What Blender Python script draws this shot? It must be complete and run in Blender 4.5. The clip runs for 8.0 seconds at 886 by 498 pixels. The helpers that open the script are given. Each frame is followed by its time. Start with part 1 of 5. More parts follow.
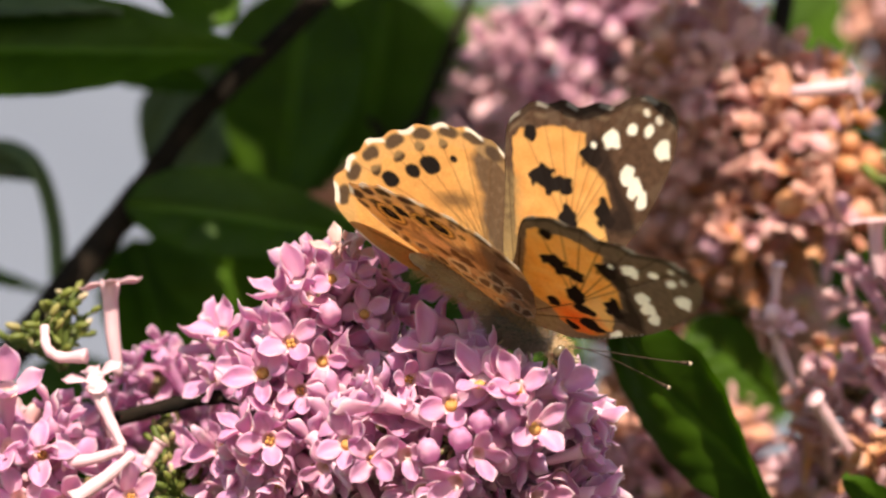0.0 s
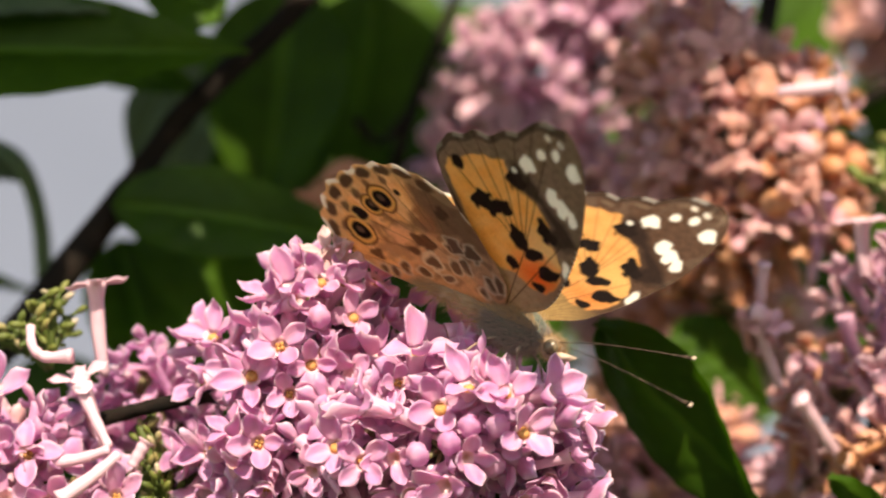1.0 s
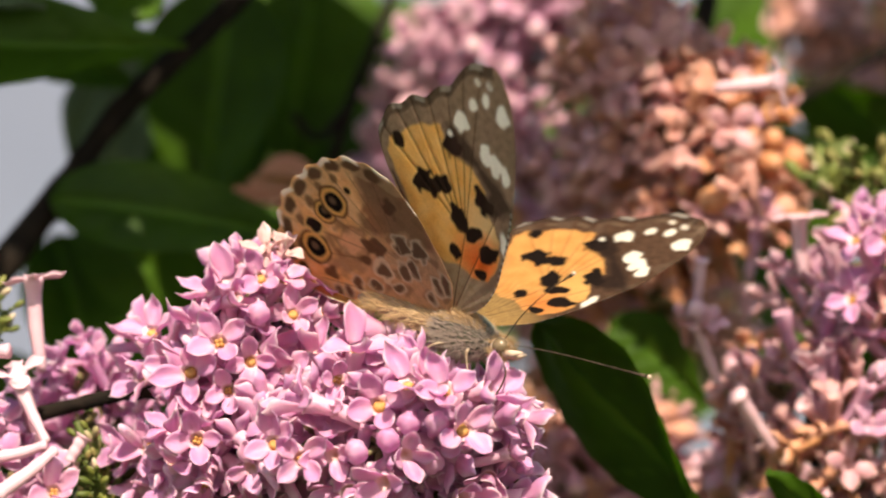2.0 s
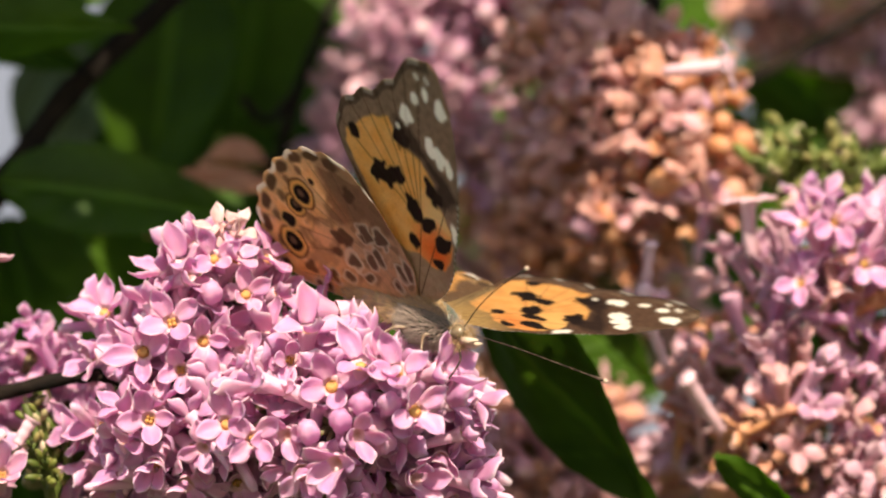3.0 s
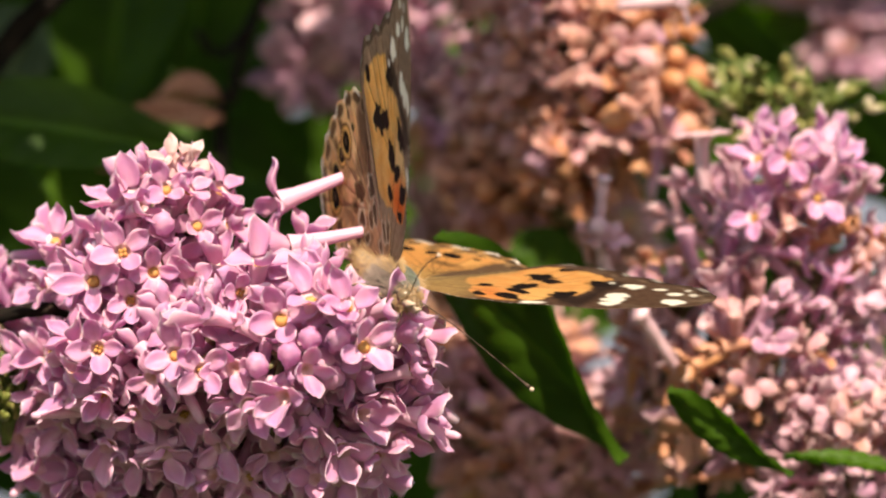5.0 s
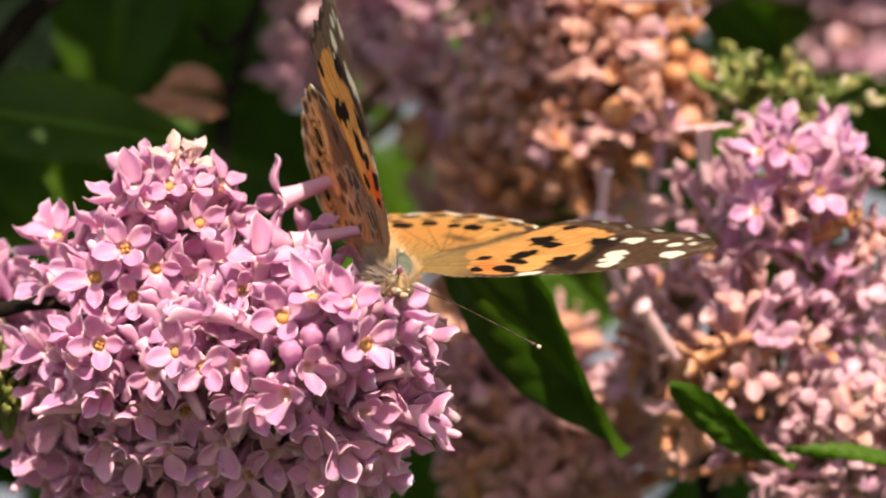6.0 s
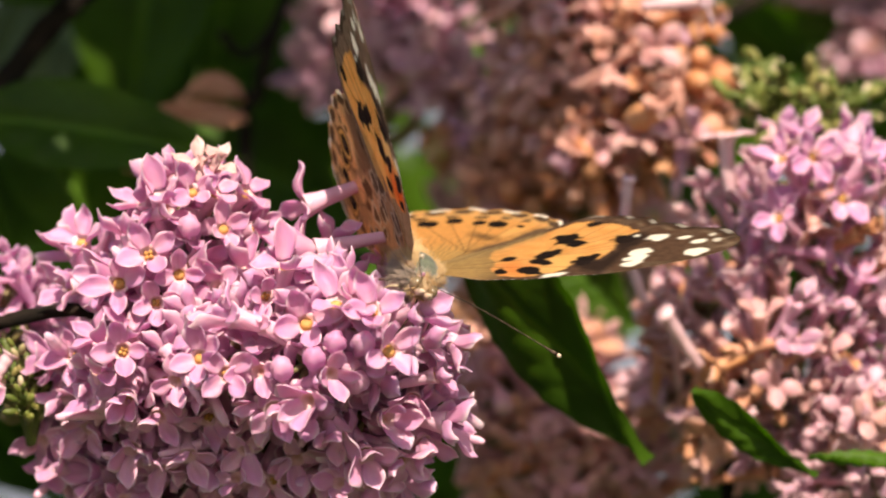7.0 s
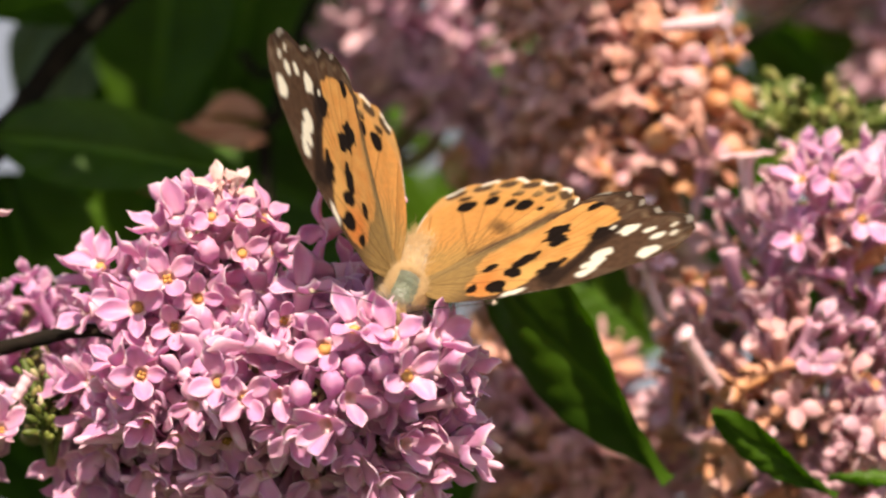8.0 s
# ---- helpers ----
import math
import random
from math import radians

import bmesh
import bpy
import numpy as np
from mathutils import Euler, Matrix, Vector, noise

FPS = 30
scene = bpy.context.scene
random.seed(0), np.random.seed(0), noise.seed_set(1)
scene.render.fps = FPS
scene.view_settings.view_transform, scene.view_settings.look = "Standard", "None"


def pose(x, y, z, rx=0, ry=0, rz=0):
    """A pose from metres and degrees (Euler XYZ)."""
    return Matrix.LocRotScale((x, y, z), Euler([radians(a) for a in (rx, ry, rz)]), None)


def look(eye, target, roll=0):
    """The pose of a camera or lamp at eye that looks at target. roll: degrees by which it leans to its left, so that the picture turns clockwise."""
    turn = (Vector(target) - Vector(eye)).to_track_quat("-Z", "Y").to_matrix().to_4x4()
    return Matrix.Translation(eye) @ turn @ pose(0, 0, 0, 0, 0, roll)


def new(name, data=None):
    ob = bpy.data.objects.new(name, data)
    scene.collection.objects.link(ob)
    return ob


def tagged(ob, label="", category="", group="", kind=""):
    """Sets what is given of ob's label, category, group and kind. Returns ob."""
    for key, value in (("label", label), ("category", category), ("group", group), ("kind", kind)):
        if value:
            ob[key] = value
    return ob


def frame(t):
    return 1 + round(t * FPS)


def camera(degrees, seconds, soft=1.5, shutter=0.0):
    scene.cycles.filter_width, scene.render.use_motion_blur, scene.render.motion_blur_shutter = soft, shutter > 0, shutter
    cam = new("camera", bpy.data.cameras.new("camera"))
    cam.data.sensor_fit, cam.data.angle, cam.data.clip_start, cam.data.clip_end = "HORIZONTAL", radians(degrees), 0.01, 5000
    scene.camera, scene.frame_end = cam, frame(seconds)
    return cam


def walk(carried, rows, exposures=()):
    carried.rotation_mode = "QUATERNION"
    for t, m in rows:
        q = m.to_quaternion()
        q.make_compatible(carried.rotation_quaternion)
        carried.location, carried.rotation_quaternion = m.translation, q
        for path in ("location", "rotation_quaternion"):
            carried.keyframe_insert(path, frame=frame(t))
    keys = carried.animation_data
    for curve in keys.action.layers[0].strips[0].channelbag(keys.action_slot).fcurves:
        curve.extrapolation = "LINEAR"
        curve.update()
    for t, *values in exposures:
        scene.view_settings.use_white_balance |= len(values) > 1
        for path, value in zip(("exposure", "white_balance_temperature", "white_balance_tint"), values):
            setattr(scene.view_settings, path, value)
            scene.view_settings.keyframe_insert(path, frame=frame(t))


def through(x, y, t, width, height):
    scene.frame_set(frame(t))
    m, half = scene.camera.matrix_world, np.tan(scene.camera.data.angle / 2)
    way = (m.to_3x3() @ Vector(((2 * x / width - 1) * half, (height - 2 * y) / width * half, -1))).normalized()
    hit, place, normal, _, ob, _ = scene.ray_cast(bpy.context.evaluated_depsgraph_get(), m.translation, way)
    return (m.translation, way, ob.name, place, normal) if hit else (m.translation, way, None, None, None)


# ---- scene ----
# A painted butterfly turning on a lilac flower head, seen through a long lens.
EYE = (0.0, -0.6, 1.4)
CAMERA_ROWS = [  # seconds, tilt, turn
    (0, 96.523, 1.501), (0.2, 96.638, 1.530), (0.4, 96.673, 1.576), (0.5, 96.661, 1.570), (0.6, 96.644, 1.576), (0.7, 96.598, 1.541), (1, 96.523, 1.357), (1.5, 96.506, 1.156), (1.8, 96.489, 0.903), (2, 96.477, 0.719), (2.2, 96.420, 0.443), (3.3, 96.167, 0.109), (3.5, 96.000, 0.000), (3.8, 95.896, -0.075), (4, 95.914, -0.109), (4.3, 95.856, -0.132), (4.5, 95.793, -0.190), (4.7, 95.712, -0.236), (5.8, 95.580, -0.316), (6, 95.569, -0.259), (6.5, 95.684, -0.115), (7, 95.643, -0.029), (7.2, 95.666, 0.058), (7.3, 95.689, 0.127), (7.4, 95.695, 0.138), (7.5, 95.712, 0.104), (7.6, 95.770, 0.029), (7.8, 95.776, 0.012), (8, 95.850, 0.173)]

cam = camera(9.0, 8.0, soft=2.1, shutter=0.3)
cam.data.dof.use_dof = True
cam.data.dof.focus_distance = 0.597
cam.data.dof.aperture_fstop = 21.0
walk(cam, [(t, pose(*EYE, tilt, 0, turn)) for t, tilt, turn in CAMERA_ROWS], [(0.0, 0.95, 7500, 10.8), (2.2, 0.94, 7500, 10.8), (4.0, 0.88, 7500, 10.8), (4.5, 0.84, 7500, 10.8), (6.0, 0.90, 7500, 10.8), (7.5, 0.87, 7500, 10.8), (8.0, 0.96, 7500, 10.8)])

# The plan: millimetres to the right, up and towards the viewer of a point 0.6 m before the eye.
PLAN = pose(*EYE, 96.0) @ Matrix.Translation((0, 0, -0.6))
MM = 0.001


def place(x, up, back=0.0):
    """A point of the plan; things further back spread with distance."""
    back += 0.35 * max(0.0, back - 30.0)
    s = (600.0 + back) / 600.0
    return Vector((x * s * MM, up * s * MM, -back * MM))


# ---- light ----
SUN = Vector((0.07, -0.72, 0.69)).normalized()
world = bpy.data.worlds.new("sky")
scene.world = world
world.use_nodes = True
wn = world.node_tree.nodes
sky = wn.new("ShaderNodeTexSky")
sky.sky_type = "NISHITA"
sky.sun_disc = False
sky.sun_elevation = math.asin(SUN.z)
sky.sun_rotation = math.atan2(SUN.x, SUN.y)
world.node_tree.links.new(sky.outputs[0], wn["Background"].inputs[0])
wn["Background"].inputs[1].default_value = 0.10
sun = new("sun", bpy.data.lights.new("sun", "SUN"))
sun.data.energy, sun.data.angle, sun.data.color = 5.0, radians(0.53), (1.0, 0.93, 0.82)
sun.matrix_world = look(SUN, (0, 0, 0))


# ---- materials ----
def ramp(nt, fac, stops):
    n = nt.nodes.new("ShaderNodeValToRGB")
    e = n.color_ramp.elements
    while len(e) < len(stops):
        e.new(0.5)
    for k, (p, c) in zip(e, stops):
        k.position, k.color = p, (*c, 1)
    nt.links.new(fac, n.inputs[0])
    return n.outputs[0]


def mix(nt, fac, a, b, how="MIX"):
    n = nt.nodes.new("ShaderNodeMix")
    n.data_type, n.blend_type = "RGBA", how
    for sock, v in ((n.inputs[0], fac), (n.inputs[6], a), (n.inputs[7], b)):
        if isinstance(v, (int, float)):
            sock.default_value = v
        elif isinstance(v, tuple):
            sock.default_value = (*v, 1)
        else:
            nt.links.new(v, sock)
    return n.outputs[2]


def noise_of(nt, scale, detail=3.0, vector=None):
    n = nt.nodes.new("ShaderNodeTexNoise")
    n.inputs["Scale"].default_value, n.inputs["Detail"].default_value = scale, detail
    if vector is None:
        vector = nt.nodes.new("ShaderNodeTexCoord").outputs["Object"]
    nt.links.new(vector, n.inputs["Vector"])
    return n.outputs["Fac"]


def surface(name, colour, rough=0.5, through=0.0, bump=(0, 0), tint=None, sheen=0.0, spec=0.4):
    """colour: a function of the node tree that gives a colour socket, or a colour. through: share of light let through."""
    m = bpy.data.materials.new(name)
    m.use_nodes = True
    nt = m.node_tree
    b = nt.nodes["Principled BSDF"]
    b.inputs["Roughness"].default_value = rough
    b.inputs["Specular IOR Level"].default_value = spec
    b.inputs["Sheen Weight"].default_value = sheen
    c = colour(nt) if callable(colour) else None
    if c is None:
        b.inputs["Base Color"].default_value = (*colour, 1)
    else:
        nt.links.new(c, b.inputs["Base Color"])
    if bump[0]:
        bn = nt.nodes.new("ShaderNodeBump")
        bn.inputs["Strength"].default_value, bn.inputs["Distance"].default_value = bump[0], 0.0004
        nt.links.new(noise_of(nt, bump[1]), bn.inputs["Height"])
        nt.links.new(bn.outputs[0], b.inputs["Normal"])
    if through:
        tr = nt.nodes.new("ShaderNodeBsdfTranslucent")
        if c is None:
            tr.inputs[0].default_value = (*colour, 1)
        else:
            nt.links.new(mix(nt, 1.0, c, tint, "MULTIPLY") if tint else c, tr.inputs[0])
        ms = nt.nodes.new("ShaderNodeMixShader")
        ms.inputs[0].default_value = through
        nt.links.new(b.outputs[0], ms.inputs[1])
        nt.links.new(tr.outputs[0], ms.inputs[2])
        nt.links.new(ms.outputs[0], nt.nodes["Material Output"].inputs[0])
    return m


def by_random(nt):
    return nt.nodes.new("ShaderNodeObjectInfo").outputs["Random"]


def attribute(nt, name):
    n = nt.nodes.new("ShaderNodeAttribute")
    n.attribute_name = name
    return n


def by_patch(nt):
    """Differs from flower to flower, but alike among neighbours."""
    info = nt.nodes.new("ShaderNodeObjectInfo")
    n = noise_of(nt, 75.0, 2, info.outputs["Location"])
    return mix(nt, 0.35, ramp(nt, n, [(0.36, (0,) * 3), (0.64, (1,) * 3)]), info.outputs["Random"])


def petal_colour(stops, pale, fleck, choose=by_random, violet=None):
    """Petal colour that varies from flower to flower, paler at the throat and flecked."""
    def make(nt):
        base = ramp(nt, choose(nt), stops)
        along = attribute(nt, "along").outputs["Fac"]
        # rims and tips whitened: a pale edge plus a painted highlight along it
        c = mix(nt, ramp(nt, along, [(0.0, (0.45,) * 3), (0.22, (0.10,) * 3), (0.55, (0.0,) * 3), (0.78, (0.22,) * 3), (1.0, (0.95,) * 3)]), base, pale)
        tinge = ramp(nt, noise_of(nt, 320, 2), [(0.40, (0,) * 3), (0.62, (0.55,) * 3)])
        c = mix(nt, tinge, c, violet) if violet else c
        f = ramp(nt, noise_of(nt, 900, 4), [(0.35, (0,) * 3), (0.75, (1,) * 3)])
        return mix(nt, mix(nt, 0.45, (0, 0, 0), f), c, fleck)
    return make


PETAL = surface("lilac_petal", petal_colour([(0.0, (0.71, 0.33, 0.55)), (0.5, (0.78, 0.40, 0.60)), (1.0, (0.84, 0.50, 0.65))], (0.96, 0.84, 0.87), (0.74, 0.33, 0.53), by_random, (0.63, 0.31, 0.65)), 0.45, 0.52, (0.35, 1100), sheen=0.15)


def tube_colour(nt):
    """Orange deep in the throat, cream at its bowl, pink along the tube."""
    along = attribute(nt, "along").outputs["Fac"]
    pink = ramp(nt, by_random(nt), [(0.0, (0.70, 0.35, 0.52)), (1.0, (0.80, 0.48, 0.62))])
    c = mix(nt, ramp(nt, along, [(0.10, (0.0,) * 3), (0.16, (1.0,) * 3)]), ramp(nt, along, [(0.0, (0.50, 0.24, 0.16)), (0.03, (0.72, 0.42, 0.40)), (0.09, (0.82, 0.54, 0.60))]), pink)
    f = ramp(nt, noise_of(nt, 700, 4), [(0.4, (0,) * 3), (0.8, (0.5,) * 3)])
    return mix(nt, f, c, (0.76, 0.49, 0.58))


TUBE = surface("lilac_tube", tube_colour, 0.42, 0.25, (0.2, 1500))
ANTHER = surface("anther", lambda nt: ramp(nt, noise_of(nt, 2500), [(0.3, (0.34, 0.15, 0.04)), (0.7, (0.56, 0.31, 0.10))]), 0.7)
WILTED = surface("wilting_petal", petal_colour([(0.0, (0.72, 0.44, 0.50)), (1.0, (0.78, 0.53, 0.56))], (0.86, 0.70, 0.68), (0.72, 0.42, 0.30)), 0.5, 0.4, (0.4, 900))
DRY = surface("faded_floret", petal_colour([(0.0, (0.56, 0.25, 0.36)), (0.46, (0.72, 0.40, 0.44)), (0.62, (0.72, 0.38, 0.32)), (0.80, (0.68, 0.30, 0.15)), (0.94, (0.74, 0.37, 0.15)), (1.0, (0.36, 0.15, 0.10))], (0.74, 0.48, 0.42), (0.42, 0.16, 0.12), by_patch), 0.5, 0.3, (0.4, 900))
AMBER = surface("amber_bud", petal_colour([(0.0, (0.46, 0.18, 0.14)), (0.35, (0.63, 0.26, 0.12)), (0.7, (0.68, 0.33, 0.16)), (1.0, (0.72, 0.38, 0.32))], (0.66, 0.33, 0.19), (0.42, 0.15, 0.07)), 0.5, 0.3, (0.3, 900))
PINK = surface("pink_floret", petal_colour([(0.0, (0.48, 0.22, 0.36)), (0.35, (0.66, 0.36, 0.52)), (0.66, (0.76, 0.48, 0.53)), (0.82, (0.66, 0.34, 0.24)), (0.94, (0.60, 0.25, 0.08)), (1.0, (0.34, 0.15, 0.08))], (0.82, 0.60, 0.62), (0.48, 0.19, 0.31), by_patch), 0.45, 0.34, (0.3, 900))
CREAM = surface("pale_tube", lambda nt: mix(nt, noise_of(nt, 300), (0.66, 0.38, 0.46), (0.80, 0.57, 0.60)), 0.45, 0.2)
STALK = surface("flower_stalk", lambda nt: ramp(nt, noise_of(nt, 400), [(0.3, (0.10, 0.09, 0.035)), (0.7, (0.19, 0.13, 0.06))]), 0.6)
BUD_GREEN = surface("green_bud", lambda nt: ramp(nt, by_random(nt), [(0.0, (0.08, 0.11, 0.02)), (0.55, (0.17, 0.19, 0.04)), (0.8, (0.30, 0.26, 0.09)), (1.0, (0.58, 0.48, 0.34))]), 0.5, 0.25)
BARK = surface("dark_bark", lambda nt: ramp(nt, noise_of(nt, 260, 5), [(0.3, (0.006, 0.005, 0.004)), (0.6, (0.016, 0.011, 0.008)), (0.85, (0.045, 0.03, 0.022))]), 0.9, 0, (0.9, 500), spec=0.1)


def leaf_colour(dark, light):
    def make(nt):
        n = ramp(nt, noise_of(nt, 70, 5), [(0.3, dark), (0.7, light)])
        vein = attribute(nt, "vein").outputs["Fac"]
        return mix(nt, vein, n, tuple(min(1, 2.2 * v + 0.03) for v in light))
    return make


LEAF = surface("lilac_leaf", leaf_colour((0.026, 0.066, 0.004), (0.070, 0.150, 0.008)), 0.5, 0.48, (0.35, 700), (1.1, 1.4, 0.2), spec=0.2)
LEAF_PALE = surface("leaf_underside", leaf_colour((0.07, 0.11, 0.05), (0.12, 0.17, 0.08)), 0.6, 0.25, (0.3, 600))
LEAF_DRY = surface("withered_leaf", leaf_colour((0.30, 0.12, 0.07), (0.60, 0.30, 0.19)), 0.7, 0.2, (0.6, 400))
WING = surface("wing_scales", lambda nt: mix(nt, ramp(nt, noise_of(nt, 3500, 2), [(0.3, (0.88,) * 3), (0.7, (1.0,) * 3)]), (0, 0, 0), attribute(nt, "scales").outputs["Color"]), 0.7, 0.58, (0.25, 4000), spec=0.12)
FUR = surface("body_fur", lambda nt: mix(nt, attribute(nt, "root").outputs["Fac"], (0.68, 0.46, 0.24), (0.42, 0.26, 0.12)), 0.7, 0.3, sheen=0.2)
# underside hair: beige coloured darker to stand for shade on the body
SHADED_FUR = surface("shaded_fur", lambda nt: mix(nt, attribute(nt, "root").outputs["Fac"], (0.36, 0.275, 0.23), (0.22, 0.155, 0.12)), 0.7, 0.25, sheen=0.3)
THORAX = surface("thorax_scales", lambda nt: ramp(nt, noise_of(nt, 900, 4), [(0.3, (0.05, 0.052, 0.034)), (0.7, (0.12, 0.13, 0.085))]), 0.4, 0, (0.5, 2500), sheen=0.15)
# tan taken darker too, in place of shade on the body
BELLY = surface("abdomen_scales", lambda nt: ramp(nt, noise_of(nt, 500, 4), [(0.3, (0.20, 0.12, 0.06)), (0.7, (0.38, 0.25, 0.13))]), 0.6, 0, (0.5, 2500), sheen=0.3)
EYES = surface("compound_eye", lambda nt: ramp(nt, noise_of(nt, 1200), [(0.3, (0.07, 0.05, 0.03)), (0.7, (0.20, 0.14, 0.08))]), 0.25)
DARK_HORN = surface("antenna_horn", lambda nt: ramp(nt, noise_of(nt, 1800, 1), [(0.4, (0.022, 0.012, 0.008)), (0.62, (0.07, 0.045, 0.03))]), 0.6, spec=0.15)
LEG = surface("leg_scales", lambda nt: ramp(nt, noise_of(nt, 900), [(0.4, (0.16, 0.10, 0.06)), (0.7, (0.42, 0.33, 0.23))]), 0.5)
PALE_HORN = surface("pale_horn", (0.48, 0.36, 0.27), 0.6)
SOIL = surface("garden_soil", lambda nt: ramp(nt, noise_of(nt, 3, 6), [(0.3, (0.06, 0.045, 0.03)), (0.55, (0.05, 0.075, 0.025)), (0.8, (0.09, 0.12, 0.04))]), 0.9, 0, (0.8, 40))


# ---- mesh helpers ----
def mesh_of(name, verts, faces, mats, smooth=True, attrs=()):
    me = bpy.data.meshes.new(name)
    me.from_pydata([tuple(v) for v in verts], [], faces)
    for m in mats if isinstance(mats, (list, tuple)) else [mats]:
        me.materials.append(m)
    me.polygons.foreach_set("use_smooth", [smooth] * len(me.polygons))
    for key, kind, values in attrs:
        a = me.attributes.new(key, kind, "POINT")
        a.data.foreach_set("value" if kind == "FLOAT" else "color", np.asarray(values, dtype=np.float32).ravel())
    me.update()
    return me


def part(name, me, parent, m=None, label=""):
    """One mesh object under a thing or a part."""
    ob = new(name, me)
    ob.parent = parent
    ob.matrix_basis = m if m is not None else Matrix.Identity(4)
    return tagged(ob, label)


class Shape:
    """Collects vertices, faces and one value per vertex."""
    def __init__(self):
        self.v, self.f, self.a = [], [], []

    def add(self, verts, faces, values, m=None):
        n = len(self.v)
        self.v += [m @ Vector(p) if m is not None else Vector(p) for p in verts]
        self.f += [tuple(i + n for i in f) for f in faces]
        self.a += list(values)
        return self


def tube_shape(path, radii, sides=8, shape=None, cap=True):
    """A round tube along a path, its value running from 0 to 1."""
    shape = shape or Shape()
    path = [Vector(p) for p in path]
    verts, faces, vals = [], [], []
    side = None
    for i, p in enumerate(path):
        d = (path[min(i + 1, len(path) - 1)] - path[max(i - 1, 0)]).normalized()
        if side is None:
            side = d.orthogonal().normalized()
        side = (side - d * side.dot(d)).normalized()
        up = d.cross(side)
        r = radii[i] if isinstance(radii, (list, tuple)) else radii
        for k in range(sides):
            w = 2 * math.pi * k / sides
            verts.append(p + (side * math.cos(w) + up * math.sin(w)) * r)
            vals.append(i / max(1, len(path) - 1))
    for i in range(len(path) - 1):
        for k in range(sides):
            a, b = i * sides + k, i * sides + (k + 1) % sides
            faces.append((a, b, b + sides, a + sides))
    if cap:
        faces.append(tuple(range(sides))[::-1])
        faces.append(tuple(range((len(path) - 1) * sides, len(path) * sides)))
    return shape.add(verts, faces, vals)


def curve_points(pts, n=8):
    """A smooth line through the points."""
    pts = [Vector(p) for p in pts]
    out = []
    for i in range(len(pts) - 1):
        a, b = pts[max(i - 1, 0)], pts[i]
        c, d = pts[i + 1], pts[min(i + 2, len(pts) - 1)]
        for k in range(n):
            t = k / n
            out.append(0.5 * ((2 * b) + (c - a) * t + (2 * a - 5 * b + 4 * c - d) * t * t + (3 * b - a - 3 * c + d) * t ** 3))
    return out + [pts[-1]]


def ball_shape(rx, ry, rz, seg=12, rings=8, shape=None, m=None, wob=0.0, seed=0):
    shape = shape or Shape()
    rnd = random.Random(seed)
    verts, faces, vals = [(0, 0, rz)], [], [1.0]
    for i in range(1, rings):
        th = math.pi * i / rings
        for k in range(seg):
            w = 2 * math.pi * k / seg
            q = 1 + wob * (rnd.random() - 0.5)
            verts.append((rx * math.sin(th) * math.cos(w) * q, ry * math.sin(th) * math.sin(w) * q, rz * math.cos(th) * q))
            vals.append(0.5 + 0.5 * math.cos(th))
    verts.append((0, 0, -rz))
    vals.append(0.0)
    for k in range(seg):
        faces.append((0, 1 + k, 1 + (k + 1) % seg))
        faces.append((len(verts) - 1, len(verts) - 1 - seg + (k + 1) % seg, len(verts) - 1 - seg + k))
    for i in range(rings - 2):
        for k in range(seg):
            a, b = 1 + i * seg + k, 1 + i * seg + (k + 1) % seg
            faces.append((a, a + seg, b + seg, b))
    return shape.add(verts, faces, vals, m)


# ---- lilac florets ----
def petal_shape(length, width, rise, droop, cup, hook, twist=0.0, shape=None, m=None, fine=True):
    """One fleshy petal, growing along x from the throat, its upper side along z (millimetres): broad at the root, with a hooded point."""
    shape = shape or Shape()
    ns, nw = (9, 6) if fine else (5, 2)
    thick = 0.15
    verts, faces, vals = [], [], []
    for side in (1, -1):
        for i in range(ns + 1):
            s = i / ns
            if s < 0.46:
                w = 0.62 + 0.38 * math.sin(math.pi * s / 0.92)
            else:
                w = max(0.06, (1 - ((s - 0.46) / 0.54) ** 2.0) ** 0.86)
            for k in range(nw + 1):
                u = 2 * k / nw - 1
                y = u * w * width / 2
                z = rise * s - droop * s * s + cup * (u * w) ** 2 * (0.35 + 0.65 * s) + hook * max(0.0, s - 0.62) ** 2 * 7
                z -= 0.16 * math.exp(-(u * 3) ** 2) * (1 - s)
                z -= 0.16 * max(0.0, abs(u) - 0.7) * (1 if cup > 0 else 0)
                x = 0.85 + length * s - 0.12 * abs(u) * s
                y, z = y + twist * s * z, z + twist * s * y
                edge = 0.35 if abs(u) > 0.99 or i == ns else 1.0
                verts.append((x * MM, y * MM, (z + side * thick * edge * (1 - 0.3 * s)) * MM))
                vals.append(min(1.0, max(s * 0.78, 0.78 * s + 0.60 * max(0.0, abs(u) - 0.55) / 0.45, 0.2 * s + 0.9 * max(0.0, s - 0.75) / 0.25)))
    n = (ns + 1) * (nw + 1)
    for i in range(ns):
        for k in range(nw):
            a = i * (nw + 1) + k
            q = (a, a + nw + 1, a + nw + 2, a + 1)
            faces.append(q)
            faces.append(tuple(n + j for j in q[::-1]))
    rim = [i * (nw + 1) for i in range(ns + 1)] + [ns * (nw + 1) + k for k in range(1, nw + 1)]
    rim += [i * (nw + 1) + nw for i in range(ns - 1, -1, -1)]
    for a, b in zip(rim, rim[1:]):
        faces.append((a, b, n + b, n + a)[::-1])
    return shape.add(verts, faces, vals, m)


